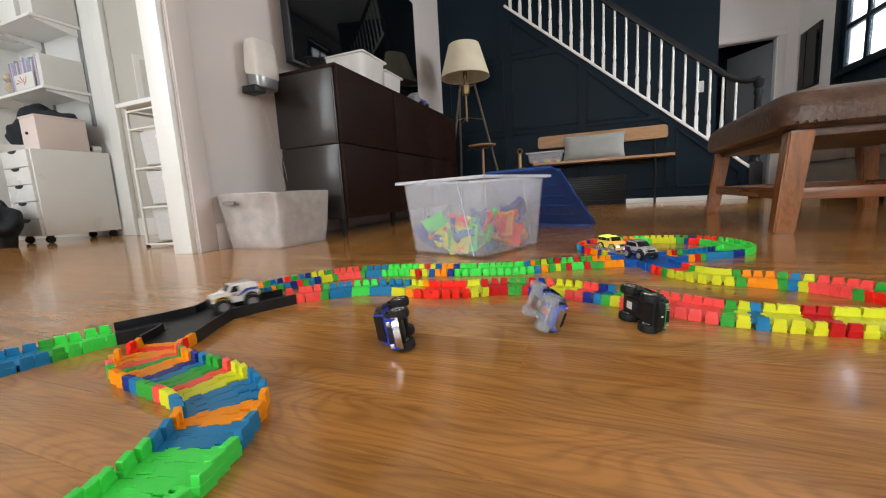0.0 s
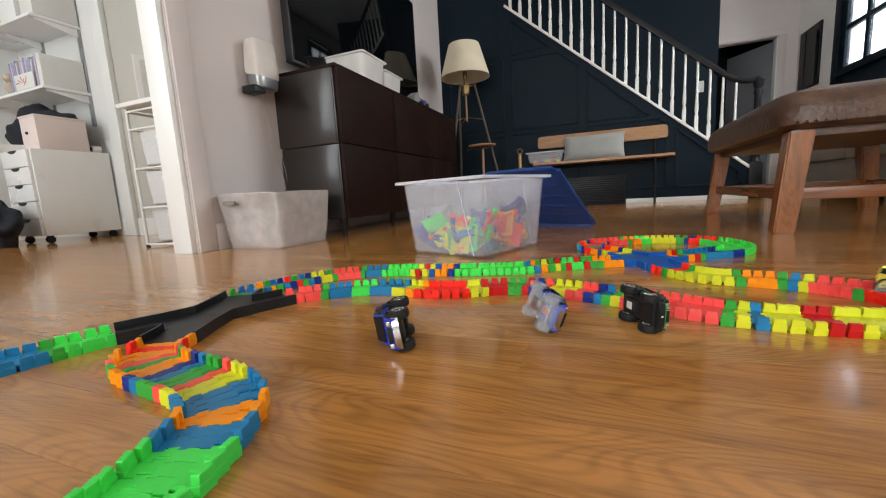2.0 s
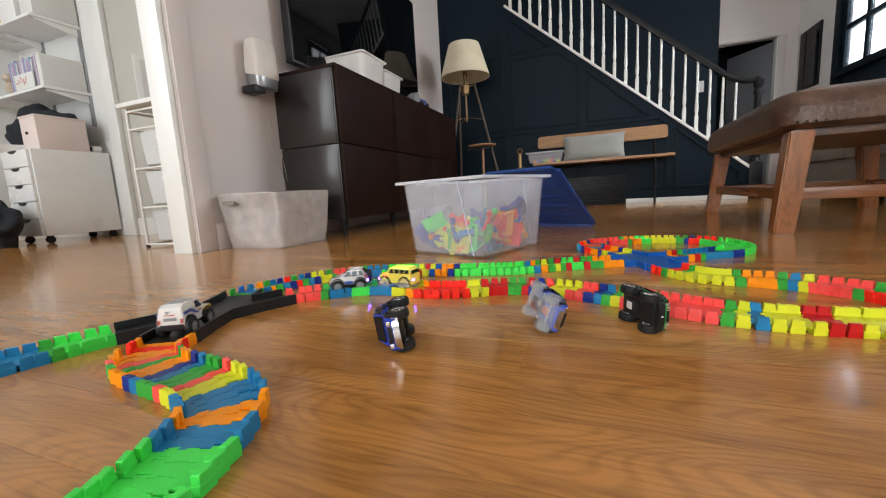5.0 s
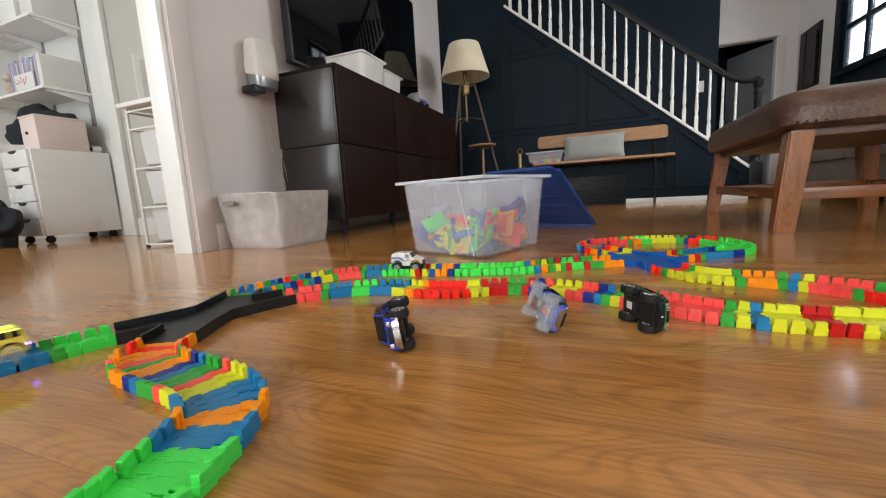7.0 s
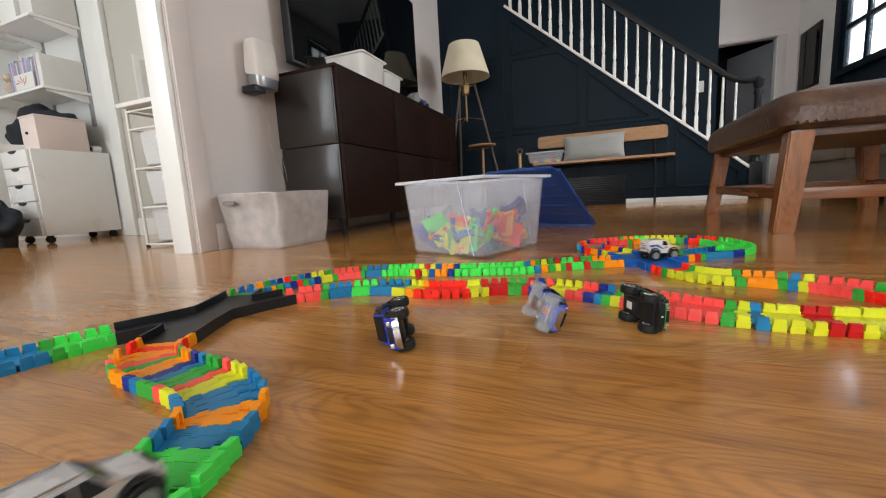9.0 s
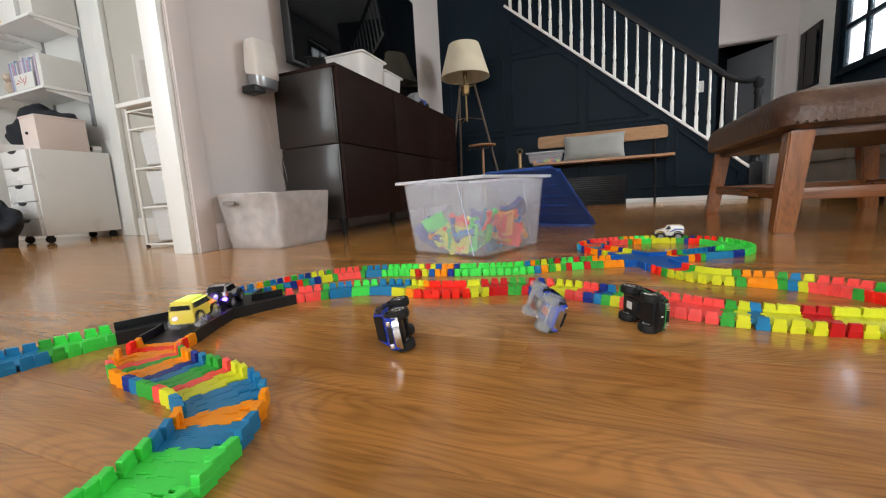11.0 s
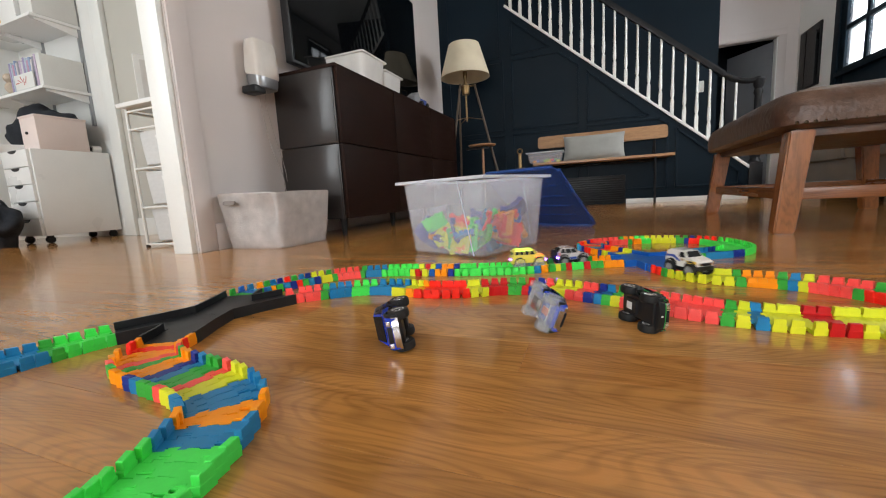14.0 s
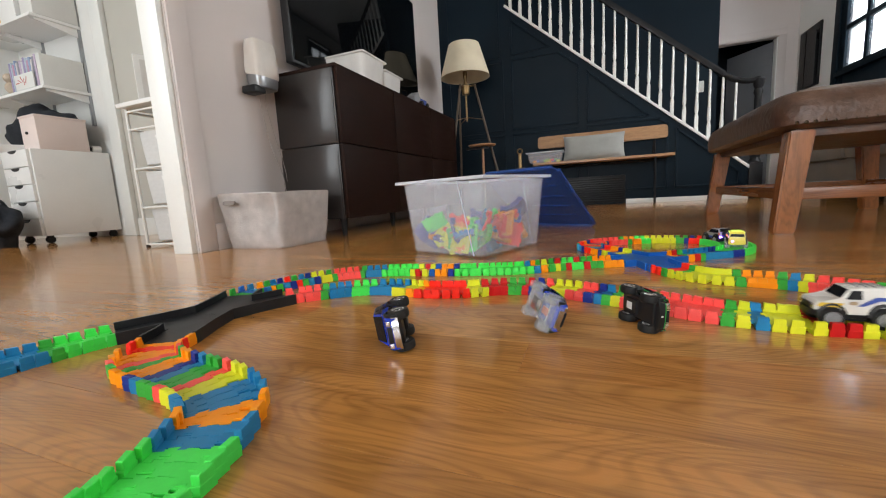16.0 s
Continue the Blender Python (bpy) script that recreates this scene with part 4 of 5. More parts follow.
sofa = thing("sofa", "beige woven sofa with rounded cushions and dark block feet", "sofa", pose(2.02, 3.55, 0))
part("base", B((0.05, 0, 0.20), (0.86, 1.9, 0.18), bevel=0.03), SOFA, sofa)
for y in (-0.47, 0.47):
    part("seat_cushion", B((-0.06, y, 0.36), (0.72, 0.92, 0.17), bevel=0.05), SOFA, sofa)
part("backrest", B((0.40, 0, 0.55), (0.2, 1.9, 0.55), bevel=0.06), SOFA, sofa)
for y in (-0.98, 0.98):
    part("arm", B((0.03, y, 0.36), (0.86, 0.16, 0.46), bevel=0.05), SOFA, sofa)
for x in (-0.3, 0.38):
    for y in (-0.9, 0.9):
        part("foot", B((x, y, 0.055), (0.07, 0.07, 0.11), bevel=0.005), BLACK, sofa)

# ---- hall ----
mirror = thing("framed_mirror", "dark framed mirror hung on the hall wall", "mirror", pose(RX - 0.012, 6.50, 1.63))
part("frame", B((0, 0, 0), (0.022, 0.50, 0.73), bevel=0.004), BLACK, mirror)
part("mirror_glass", B((-0.0125, 0, 0), (0.004, 0.46, 0.69)), SCREEN, mirror)

entry = tagged(new("door_1"), "dark navy front door with a paned window", kind="structure")
entry.matrix_basis = pose(RX, 5.44, 0)
dk = entry
for y in (-0.405, 0.405):
    part("stile", B((0.03, y, 1.14), (0.045, 0.11, 2.27), bevel=0.004), NAVY, dk)
part("top_rail", B((0.03, 0, 2.20), (0.044, 0.70, 0.15), bevel=0.004), NAVY, dk)
part("lower_panel", B((0.03, 0, 0.665), (0.044, 0.70, 1.33), bevel=0.004), NAVY, dk)
part("ledge", B((-0.02, 0, 1.255), (0.06, 0.80, 0.045), bevel=0.006), NAVY, dk)
part("muntin", B((0.03, 0, 1.735), (0.04, 0.70, 0.050), bevel=0.003), NAVY, dk)
part("muntin", B((0.03, 0.0, 1.73), (0.036, 0.055, 0.80), bevel=0.003), NAVY, dk)
for y in (-0.19, 0.19):
    for z in (1.52, 1.94):
        p = part("pane", B((0.03, y, z), (0.005, 0.32, 0.38)), PANE, dk)
        p.visible_shadow = False
for y in (4.955, 5.925):
    setting("trim", B((RX - 0.008, y, 1.15), (0.018, 0.10, 2.30), bevel=0.003), NAVY)
setting("trim", B((RX - 0.008, 5.44, 2.335), (0.018, 1.07, 0.07), bevel=0.003), NAVY)
outside = setting("backdrop", B((4.2, 8.0, 2.0), (0.04, 12.0, 4.4)), glow("bright_outdoors", (0.92, 0.96, 1.0), 5.5), "bright overcast daylight outside the door")

setting("trim", B((2.333, HY + 0.055, 1.02), (0.014, 0.13, 2.04), bevel=0.002), TRIM, "white door jamb")
hall_door = tagged(new("door_2"), "dark grey door standing open in the hall", kind="structure")
hall_door.matrix_basis = pose(2.335, HY + 0.10, 0, 0, 0, 122)
part("leaf", B((0.35, 0.0, 1.015), (0.70, 0.04, 2.0), bevel=0.003), surface("grey_door_paint", (0.17, 0.18, 0.20), (0.21, 0.22, 0.24), 3, 0.4), hall_door)
for z in (0.28, 1.78):
    part("hinge", B((-0.004, -0.03, z), (0.03, 0.03, 0.10), bevel=0.003), BLACK, hall_door, "black hinge")
# ---- side room ----
SY = 2.06
GREIGE = surface("greige_paint", (0.44, 0.43, 0.38), (0.48, 0.47, 0.42), 1.5, 0.6, bump=0.05, fine=160)
setting("wall_side_room", B((-4.16, SY + 0.05, CZ / 2), (1.30, 0.10, CZ)), WALL_WHITE, "white painted wall behind the shelves")
setting("wall_side_room", B((-2.61, SY + 0.05, CZ / 2), (1.79, 0.10, CZ)), GREIGE, "greige painted wall of the side room")
setting("wall_side_room_end", B((LX - 0.05, 0.6, CZ / 2), (0.10, 3.1, CZ)), WALL_WHITE)
setting("trim", B((-3.565, SY - 0.012, 1.1), (0.13, 0.024, 2.2), bevel=0.004), TRIM, "white flat casing")
setting("trim", B((-3.488, SY - 0.020, 1.1), (0.022, 0.040, 2.2), bevel=0.006), TRIM)
setting("baseboard", B((-4.18, SY - 0.008, 0.07), (1.10, 0.016, 0.14), bevel=0.004), TRIM)
setting("baseboard", B((-2.60, SY - 0.008, 0.07), (1.75, 0.016, 0.14), bevel=0.004), TRIM)
setting("trim", B((-3.70, SY - 0.006, 0.46), (0.17, 0.012, 0.64), bevel=0.002), TRIM, "white flat wall panel")

unit = thing("drawer_unit", "white five-drawer cabinet on black castors", "drawer unit", pose(-3.85, 1.785, 0))
part("carcass", B((0, 0.006, 0.366), (0.36, 0.478, 0.620), bevel=0.003), WHITE_LAC, unit)
for k in range(5):
    z = 0.12 + 0.123 * k
    dr = part("drawer_front", B((-0.004, -0.243, z), (0.338, 0.018, 0.117), bevel=0.002), WHITE_LAC, unit)
    part("grip", slab(bmesh.new(), [(0.055 * math.cos(a), 0.022 * math.sin(a)) for a in (math.pi + q * math.pi / 10 for q in range(11))], 0.004, pose(-0.01, -0.2505, z + 0.0585) @ UPRIGHT), BLACK_PLASTIC, dr, "dark scooped grip")
for x in (-0.14, 0.14):
    for y in (-0.20, 0.20):
        w = part("castor", bar(bmesh.new(), (x - 0.012, y, 0.026), (x + 0.012, y, 0.026), 0.026, sides=16), RUBBER, unit)
        part("fork", B((x, y, 0.046), (0.032, 0.03, 0.022), bevel=0.003), BLACK_PLASTIC, w)

card = thing("card_box", "blush pink lidded card box on the drawer unit", "box", pose(-3.775, 1.76, 0.6765, 0, 0, 0))
part("box_body", B((0, 0, 0.115), (0.20, 0.30, 0.23), bevel=0.003), BLUSH, card)
part("lid", B((0, 0, 0.235), (0.21, 0.31, 0.014), bevel=0.003), BLUSH, card)
part("knob", bar(bmesh.new(), (-0.02, -0.150, 0.12), (-0.02, -0.160, 0.12), 0.010, sides=12), BLACK_PLASTIC, card)
tray = thing("round_tray", "white round tray at the edge of the drawer unit", "tray", pose(-4.02, 1.655, 0.6765))
part("dish", lathe(bmesh.new(), [(0.0, 0.0), (0.12, 0.0), (0.155, 0.030), (0.162, 0.044), (0.154, 0.042), (0.12, 0.006), (0.0, 0.006)], sides=40), WHITE_PLASTIC, tray)
reel = thing("tape_roll", "small white roll with a dark core on the drawer unit", "tape", pose(-3.70, 1.97, 0.705))
part("roll", bar(bmesh.new(), (-0.02, -0.03, 0), (-0.02, 0.03, 0), 0.028, sides=20), WHITE_PLASTIC, reel)
part("core", bar(bmesh.new(), (-0.02, -0.033, 0), (-0.02, 0.033, 0), 0.016, sides=16), BLACK_PLASTIC, reel)


def heap(name, label, m, sx, sy, sz, seed):
    """Crumpled cloth: a folded, sagging mound."""
    ob = thing(name, label, "clothing", m)
    bm = bmesh.new()
    bmesh.ops.create_icosphere(bm, subdivisions=5, radius=1)
    for v in bm.verts:
        p = v.co.copy()
        f = 1 + 0.20 * noise.noise(p * 1.3 + Vector((seed, 0, 0))) + 0.08 * noise.noise(p * 2.6 + Vector((0, seed, 0))) + 0.015 * noise.noise(p * 7)
        v.co = Vector((p.x * sx * f, p.y * sy * f, max(0.0, (p.z * 0.5 + 0.5) * sz * f if p.z > -0.6 else 0.0)))
    part("fabric", bm, CLOTH, ob)


heap("jacket", "crumpled charcoal jacket heaped behind the pink box", pose(-4.06, 1.82, 0.676), 0.33, 0.17, 0.36, 1.0)
heap("jacket", "black jacket slumped on the floor by the drawers", pose(-3.86, 1.33, 0.0), 0.26, 0.16, 0.33, 5.0)

shelving = thing("wall_shelving", "white wall-hung shelves on grey steel rails", "shelving")
for z in (1.66, 1.155):
    sh = part("shelf", B((-4.28, 1.905, z), (0.96, 0.308, 0.022), bevel=0.003), WHITE_LAC, shelving)
    for x in (-3.83, -4.35):
        part("bracket", slab(bmesh.new(), [(0, 0), (-0.26, 0), (-0.26, -0.012), (0, -0.06)], 0.012, pose(x, SY - 0.02, z - 0.012) @ pose(0, 0, 0, 90, 0, 90)), WHITE_LAC, sh)
for x in (-3.825, -4.35):
    part("rail", B((x, SY - 0.010, 1.62), (0.028, 0.020, 1.42), bevel=0.002), STEEL, shelving)
random.seed(3)
hues = [(0.35, 0.30, 0.48), (0.45, 0.52, 0.62), (0.50, 0.30, 0.42), (0.30, 0.38, 0.55), (0.62, 0.60, 0.60), (0.25, 0.25, 0.30), (0.55, 0.45, 0.58), (0.66, 0.66, 0.68)]
covers = [surface("book_cover", [v * 0.85 for v in c], c, 12, 0.6) for c in hues]
for k in range(15):
    w = random.uniform(0.014, 0.026)
    hgt = random.uniform(0.20, 0.235)
    bk = thing("book", "thin upright book with a muted pastel spine", "book", pose(-4.235 + 0.0255 * k, 1.86, 1.1665, 0, 0, 0), "books on the lower shelf")
    part("cover", B((0, 0, hgt / 2), (w, 0.19, hgt), bevel=0.002), covers[k % len(covers)], bk)
    part("pages", B((0, 0.002, hgt / 2), (w * 0.7, 0.191, hgt - 0.008)), TRIM, bk)
gbox = thing("storage_box", "pale grey storage box on the lower shelf", "box", pose(-3.79 - 0.045, 1.90, 1.1665))
part("box_body", B((0, 0, 0.115), (0.05, 0.27, 0.23), bevel=0.003), PALE_CARD, gbox)
leaf = thing("paper_stack", "white papers with red drawing leaning on the books", "paper", pose(-4.03, 1.755, 1.1665))
part("sheet", B((0, 0, 0.055), (0.26, 0.010, 0.11), bevel=0.001), TRIM, leaf)
for q in range(5):
    part("drawn_line", B((-0.09 + 0.03 * q, -0.006, 0.05 + 0.012 * (q % 3)), (0.05, 0.0012, 0.007), Matrix.Rotation(0.5 * q, 4, "Y")), DECAL["red"], leaf)
plush = thing("plush_toy", "small tan plush toy on the lower shelf", "toy", pose(-4.31, 1.80, 1.1665))
pb = bmesh.new()
bmesh.ops.create_icosphere(pb, subdivisions=3, radius=0.05, matrix=Matrix.Translation((0, 0, 0.055)))
bmesh.ops.create_icosphere(pb, subdivisions=3, radius=0.036, matrix=Matrix.Translation((0.01, -0.02, 0.125)))
part("plush_body", pb, surface("tan_plush", (0.45, 0.36, 0.27), (0.55, 0.46, 0.36), 20, 0.95, bump=0.5), plush)
can = thing("paint_tin", "yellow and white tin on the upper shelf", "tin", pose(-4.33, 1.83, 1.6715))
part("tin", bar(bmesh.new(), (0, 0, 0), (0, 0, 0.16), 0.05, sides=24), DECAL["yellow"], can)
part("label_band", bar(bmesh.new(), (0, 0, 0.09), (0, 0, 0.14), 0.0508, sides=24), TRIM, can)
bx = thing("storage_box", "white card box on the upper shelf", "box", pose(-4.10, 1.88, 1.6715))
part("box_body", B((0, 0, 0.11), (0.22, 0.24, 0.22), bevel=0.003), WHITE_LAC, bx)
bx = thing("storage_box", "large pale grey box on the upper shelf", "box", pose(-3.88, 1.91, 1.6715))
part("box_body", B((0, 0, 0.15), (0.16, 0.27, 0.30), bevel=0.003), PALE_CARD, bx)

wire = thing("wire_drawer_unit", "white wire-frame drawer unit with frosted baskets", "drawer unit", pose(-2.255, 1.36, 0))
for x in (0, 0.42):
    for y in (0, 0.42):
        part("post", bar(bmesh.new(), (x, y, 0.012), (x, y, 0.72), 0.008), TRIM, wire)
        part("foot", bar(bmesh.new(), (x, y, 0), (x, y, 0.014), 0.010), BLACK_PLASTIC, wire)
for z in (0.016, 0.212, 0.415, 0.615, 0.705):
    rr = bmesh.new()
    for a, b in (((0, 0), (0.42, 0)), ((0, 0), (0, 0.42)), ((0.42, 0), (0.42, 0.42)), ((0, 0.42), (0.42, 0.42))):
        bar(rr, (*a, z), (*b, z), 0.006)
    part("frame_rail", rr, TRIM, wire)
for z in (0.03, 0.225, 0.43):
    bk = part("basket", tapered(0.385, 0.39, 0.172, 0.95), FROST, wire, "", pose(0.21, 0.21, z))
    part("handle", tapered(0.06, 0.02, 0.02, 0.9), TRIM, bk, "", pose(0, -0.195, 0.125))
part("top_board", B((0.205, 0.20, 0.735), (0.47, 0.46, 0.022), bevel=0.004), WHITE_LAC, wire)
pic = thing("picture_frame", "small white frame standing on the drawer unit", "picture frame", pose(-2.13, 1.47, 0.7465, 0, 0, 62))
part("moulding", B((0, 0, 0.12), (0.20, 0.018, 0.24), bevel=0.003), TRIM, pic)
part("picture", B((0, -0.0105, 0.12), (0.15, 0.003, 0.19)), PALE_CARD, pic)

# ---- toy cars ----


def loft(outline, half, belt, tuck, bevel=0.0022):
    """A car body: side outline (x, z) across the width, drawn in above the belt line."""
    bm = bmesh.new()
    a, b = [], []
    for x, z in outline:
        k = half * (1 - tuck * max(0.0, (z - belt) / 0.016)) * (0.94 if abs(x) > 0.042 else 1)
        a.append(bm.verts.new((x, -k, z)))
        b.append(bm.verts.new((x, k, z)))
    bm.faces.new(a), bm.faces.new(b[::-1])
    n = len(a)
    for i in range(n):
        bm.faces.new((a[i], b[i], b[(i + 1) % n], a[(i + 1) % n]))
    bmesh.ops.bevel(bm, geom=bm.edges[:], offset=bevel, segments=2, affect="EDGES", profile=0.6)
    return bm


def side_plate(pts, half, belt, tuck, sgn, d=0.0011):
    """A pane or decal lying on a body side."""
    bm = bmesh.new()
    inner, outer = [], []
    for x, z in pts:
        y = half * (1 - tuck * max(0.0, (z - belt) / 0.016))
        inner.append(bm.verts.new((x, sgn * (y - 0.001), z)))
        outer.append(bm.verts.new((x, sgn * (y + d), z)))
    bm.faces.new(outer), bm.faces.new(inner[::-1])
    for i in range(len(pts)):
        j = (i + 1) % len(pts)
        bm.faces.new((inner[i], inner[j], outer[j], outer[i]))
    return bm


def front_plate(p, q, wp, wq, d=0.001):
    """A pane between two heights (x, z) across the car, a little proud."""
    p, q = Vector((p[0], 0, p[1])), Vector((q[0], 0, q[1]))
    n = (q - p).cross(Vector((0, 1, 0))).normalized() * d
    if n.z < 0:
        n = -n
    bm = bmesh.new()
    pts = [p + Vector((0, -wp, 0)), p + Vector((0, wp, 0)), q + Vector((0, wq, 0)), q + Vector((0, -wq, 0))]
    a, b = [bm.verts.new(v - n) for v in pts], [bm.verts.new(v + n) for v in pts]
    bm.faces.new(a[::-1]), bm.faces.new(b)
    for i in range(4):
        bm.faces.new((a[i], a[(i + 1) % 4], b[(i + 1) % 4], b[i]))
    return bm


TYRE = mesh_of(lathe(bmesh.new(), [(0.0085, -0.0062), (0.0118, -0.0065), (0.0132, -0.005), (0.0136, -0.002), (0.0136, 0.002), (0.0132, 0.005), (0.0118, 0.0065), (0.0085, 0.0062)], pose(0, 0, 0, 90, 0, 0), 22), "tyre", RUBBER)
hubm = bmesh.new()
lathe(hubm, [(0.0, -0.0055), (0.003, -0.0058), (0.0035, -0.0045), (0.0072, -0.004), (0.0088, -0.0058), (0.0088, 0.0058), (0.0072, 0.004), (0.0035, 0.0045), (0.003, 0.0058), (0.0, 0.0055)], pose(0, 0, 0, 90, 0, 0), 18)
for k in range(5):
    a = 2 * math.pi * k / 5
    box(hubm, (0.0055 * math.cos(a), 0, 0.0055 * math.sin(a)), (0.0075, 0.0108, 0.0022), Matrix.Rotation(-a, 4, "Y"))
HUB = {k: mesh_of(hubm.copy(), "rim", m) for k, m in (("grey", surface("grey_rim", (0.22, 0.22, 0.22), (0.28, 0.28, 0.28), 20, 0.35)), ("chrome", CHROME), ("clear", CLEAR), ("pale", CLEAR))}
hubm.free()
CLEAR_TYRE = TYRE.copy()
CLEAR_TYRE.materials[0] = CLEAR
PALE_TYRE = TYRE.copy()
PALE_TYRE.materials[0] = CLOUDY
HALF, BELT, TUCK = 0.0245, 0.034, 0.20


def car(name, label, outline, paint, glassm, bottom, sides, shield, back, trim=BLACK_PLASTIC, rims="grey", rear=None):
    """A toy car pointing along x, standing on z = 0; returns it and its wheels."""
    ob = thing(name, label, "toy car")
    part("body", loft(outline, HALF, BELT, TUCK), paint, ob)
    ch = B((0, 0, 0.0155), (0.082, 0.036, 0.009), bevel=0.002)
    box(ch, (-0.012, 0, 0.010), (0.030, 0.024, 0.008), bevel=0.002)
    part("chassis", ch, bottom, ob)
    for sgn in (-1, 1):
        for w in sides:
            part("side_window", side_plate(w, HALF, BELT, TUCK, sgn), glassm, ob)
    part("windscreen", front_plate(*shield), glassm, ob)
    part("rear_window", front_plate(*back), rear or glassm, ob)
    nose = [(0.040, -0.0245), (0.0455, -0.0235), (0.0492, -0.018), (0.0508, -0.008), (0.0508, 0.008), (0.0492, 0.018), (0.0455, 0.0235), (0.040, 0.0245)]
    part("front_bumper", slab(bmesh.new(), nose, 0.008, pose(0, 0, 0.0145)), trim, ob)
    part("rear_bumper", slab(bmesh.new(), [(-x * 0.985, y) for x, y in nose], 0.007, pose(0, 0, 0.0150)), trim, ob)
    part("grille", B((0.0478, 0, 0.0265), (0.0022, 0.024, 0.006), bevel=0.0006), BLACK_PLASTIC, ob)
    wheels = []
    for x in (-0.0285, 0.0285):
        for sgn in (-1, 1):
            arch = bmesh.new()
            rows = []
            for k in range(9):
                a = math.pi * k / 8
                rows.append([arch.verts.new((x + r * math.cos(a), sgn * yy, 0.0150 + r * math.sin(a))) for r, yy in ((0.0147, 0.0190), (0.0147, 0.0272), (0.0172, 0.0262), (0.0176, 0.0190))])
            for r, q in zip(rows, rows[1:]):
                for i in range(4):
                    arch.faces.new((r[i], r[(i + 1) % 4], q[(i + 1) % 4], q[i]))
            arch.faces.new(rows[0]), arch.faces.new(rows[-1][::-1])
            part("wheel_arch", arch, BLACK_PLASTIC, ob)
            wh = new("wheel")
            wh.empty_display_size = 0.01
            wh.parent, wh.location = ob, (x, sgn * 0.0238, 0.0136)
            for nm, data in (("tyre", {"clear": CLEAR_TYRE, "pale": PALE_TYRE}.get(rims, TYRE)), ("rim", HUB[rims])):
                q = new(nm, data)
                q.parent = wh
            wheels.append(wh)
    for sgn in (-1, 1):
        part("headlight", B((0.0470, sgn * 0.0165, 0.0268), (0.003, 0.0075, 0.0055), bevel=0.001), CHROME, ob)
        part("tail_light", B((-0.0462, sgn * 0.019, 0.0270), (0.0024, 0.005, 0.007), bevel=0.0006), DECAL["red"], ob)
    return ob, wheels


JEEP = [(-0.046, 0.017), (0.046, 0.017), (0.0475, 0.027), (0.044, 0.0335), (0.019, 0.0365), (0.009, 0.0505), (-0.034, 0.0520), (-0.044, 0.0480), (-0.047, 0.030)]
SUV = [(-0.047, 0.017), (0.047, 0.0165), (0.0485, 0.024), (0.044, 0.0305), (0.019, 0.0345), (0.003, 0.0480), (-0.035, 0.0490), (-0.045, 0.0375), (-0.048, 0.029)]
BUS = [(-0.047, 0.017), (0.046, 0.017), (0.048, 0.027), (0.044, 0.0335), (0.024, 0.0360), (0.015, 0.0500), (-0.040, 0.0510), (-0.046, 0.0450), (-0.048, 0.030)]
jeep, jeep_wheels = car("jeep_toy_car", "white toy rally car with blue and yellow stripes on the track", JEEP, CAR_WHITE, DARK_GLASS, BLACK_PLASTIC,
                        [[(-0.004, 0.0375), (0.013, 0.0375), (0.0065, 0.0480), (-0.004, 0.0480)]], ((0.0175, 0.0378), (0.0095, 0.0492), 0.0195, 0.0175), ((-0.0465, 0.036), (-0.0445, 0.0465), 0.019, 0.017), rear=CAR_WHITE)
for sgn in (-1, 1):
    part("stripe", side_plate([(-0.044, 0.040), (-0.020, 0.0405), (0.000, 0.029), (-0.006, 0.029), (-0.024, 0.0365), (-0.044, 0.0355)], HALF, BELT, TUCK, sgn, 0.0006), DECAL["blue"], jeep, "blue side stripe")
    part("stripe", side_plate([(0.016, 0.032), (0.042, 0.0325), (0.046, 0.0275), (0.020, 0.0265)], HALF, BELT, TUCK, sgn, 0.0006), DECAL["yellow"], jeep, "yellow wing panel")
    part("sticker", side_plate([(0.001, 0.0345), (0.009, 0.0345), (0.009, 0.0305), (0.001, 0.0305)], HALF, BELT, TUCK, sgn, 0.0007), DECAL["tan"], jeep)
part("number_plate", B((-0.0475, 0, 0.0305), (0.0012, 0.022, 0.0048)), DECAL["grey"], jeep)
part("rear_sticker", B((-0.0473, 0, 0.0370), (0.0014, 0.018, 0.0016)), DECAL["red"], jeep)
number = bpy.data.curves.new("number", "FONT")
number.body, number.size, number.extrude, number.align_x = "28", 0.0072, 0.0003, "CENTER"
holder = new("number", number)
inked = bpy.data.meshes.new_from_object(holder.evaluated_get(bpy.context.evaluated_depsgraph_get()))
bpy.data.objects.remove(holder)
inked.materials.append(BLACK_PLASTIC)
race_no = tagged(new("race_number", inked), "black race number")
race_no.parent, race_no.matrix_basis = jeep, pose(-0.0470, 0, 0.0405, 90, 0, -90) @ pose(0, 0, 0, -14, 0, 0)
for k in range(4):
    part("roof_rib", B((-0.030 + 0.009 * k, 0, 0.0522), (0.0022, 0.030, 0.0010), bevel=0.0003), DECAL["grey"], jeep)

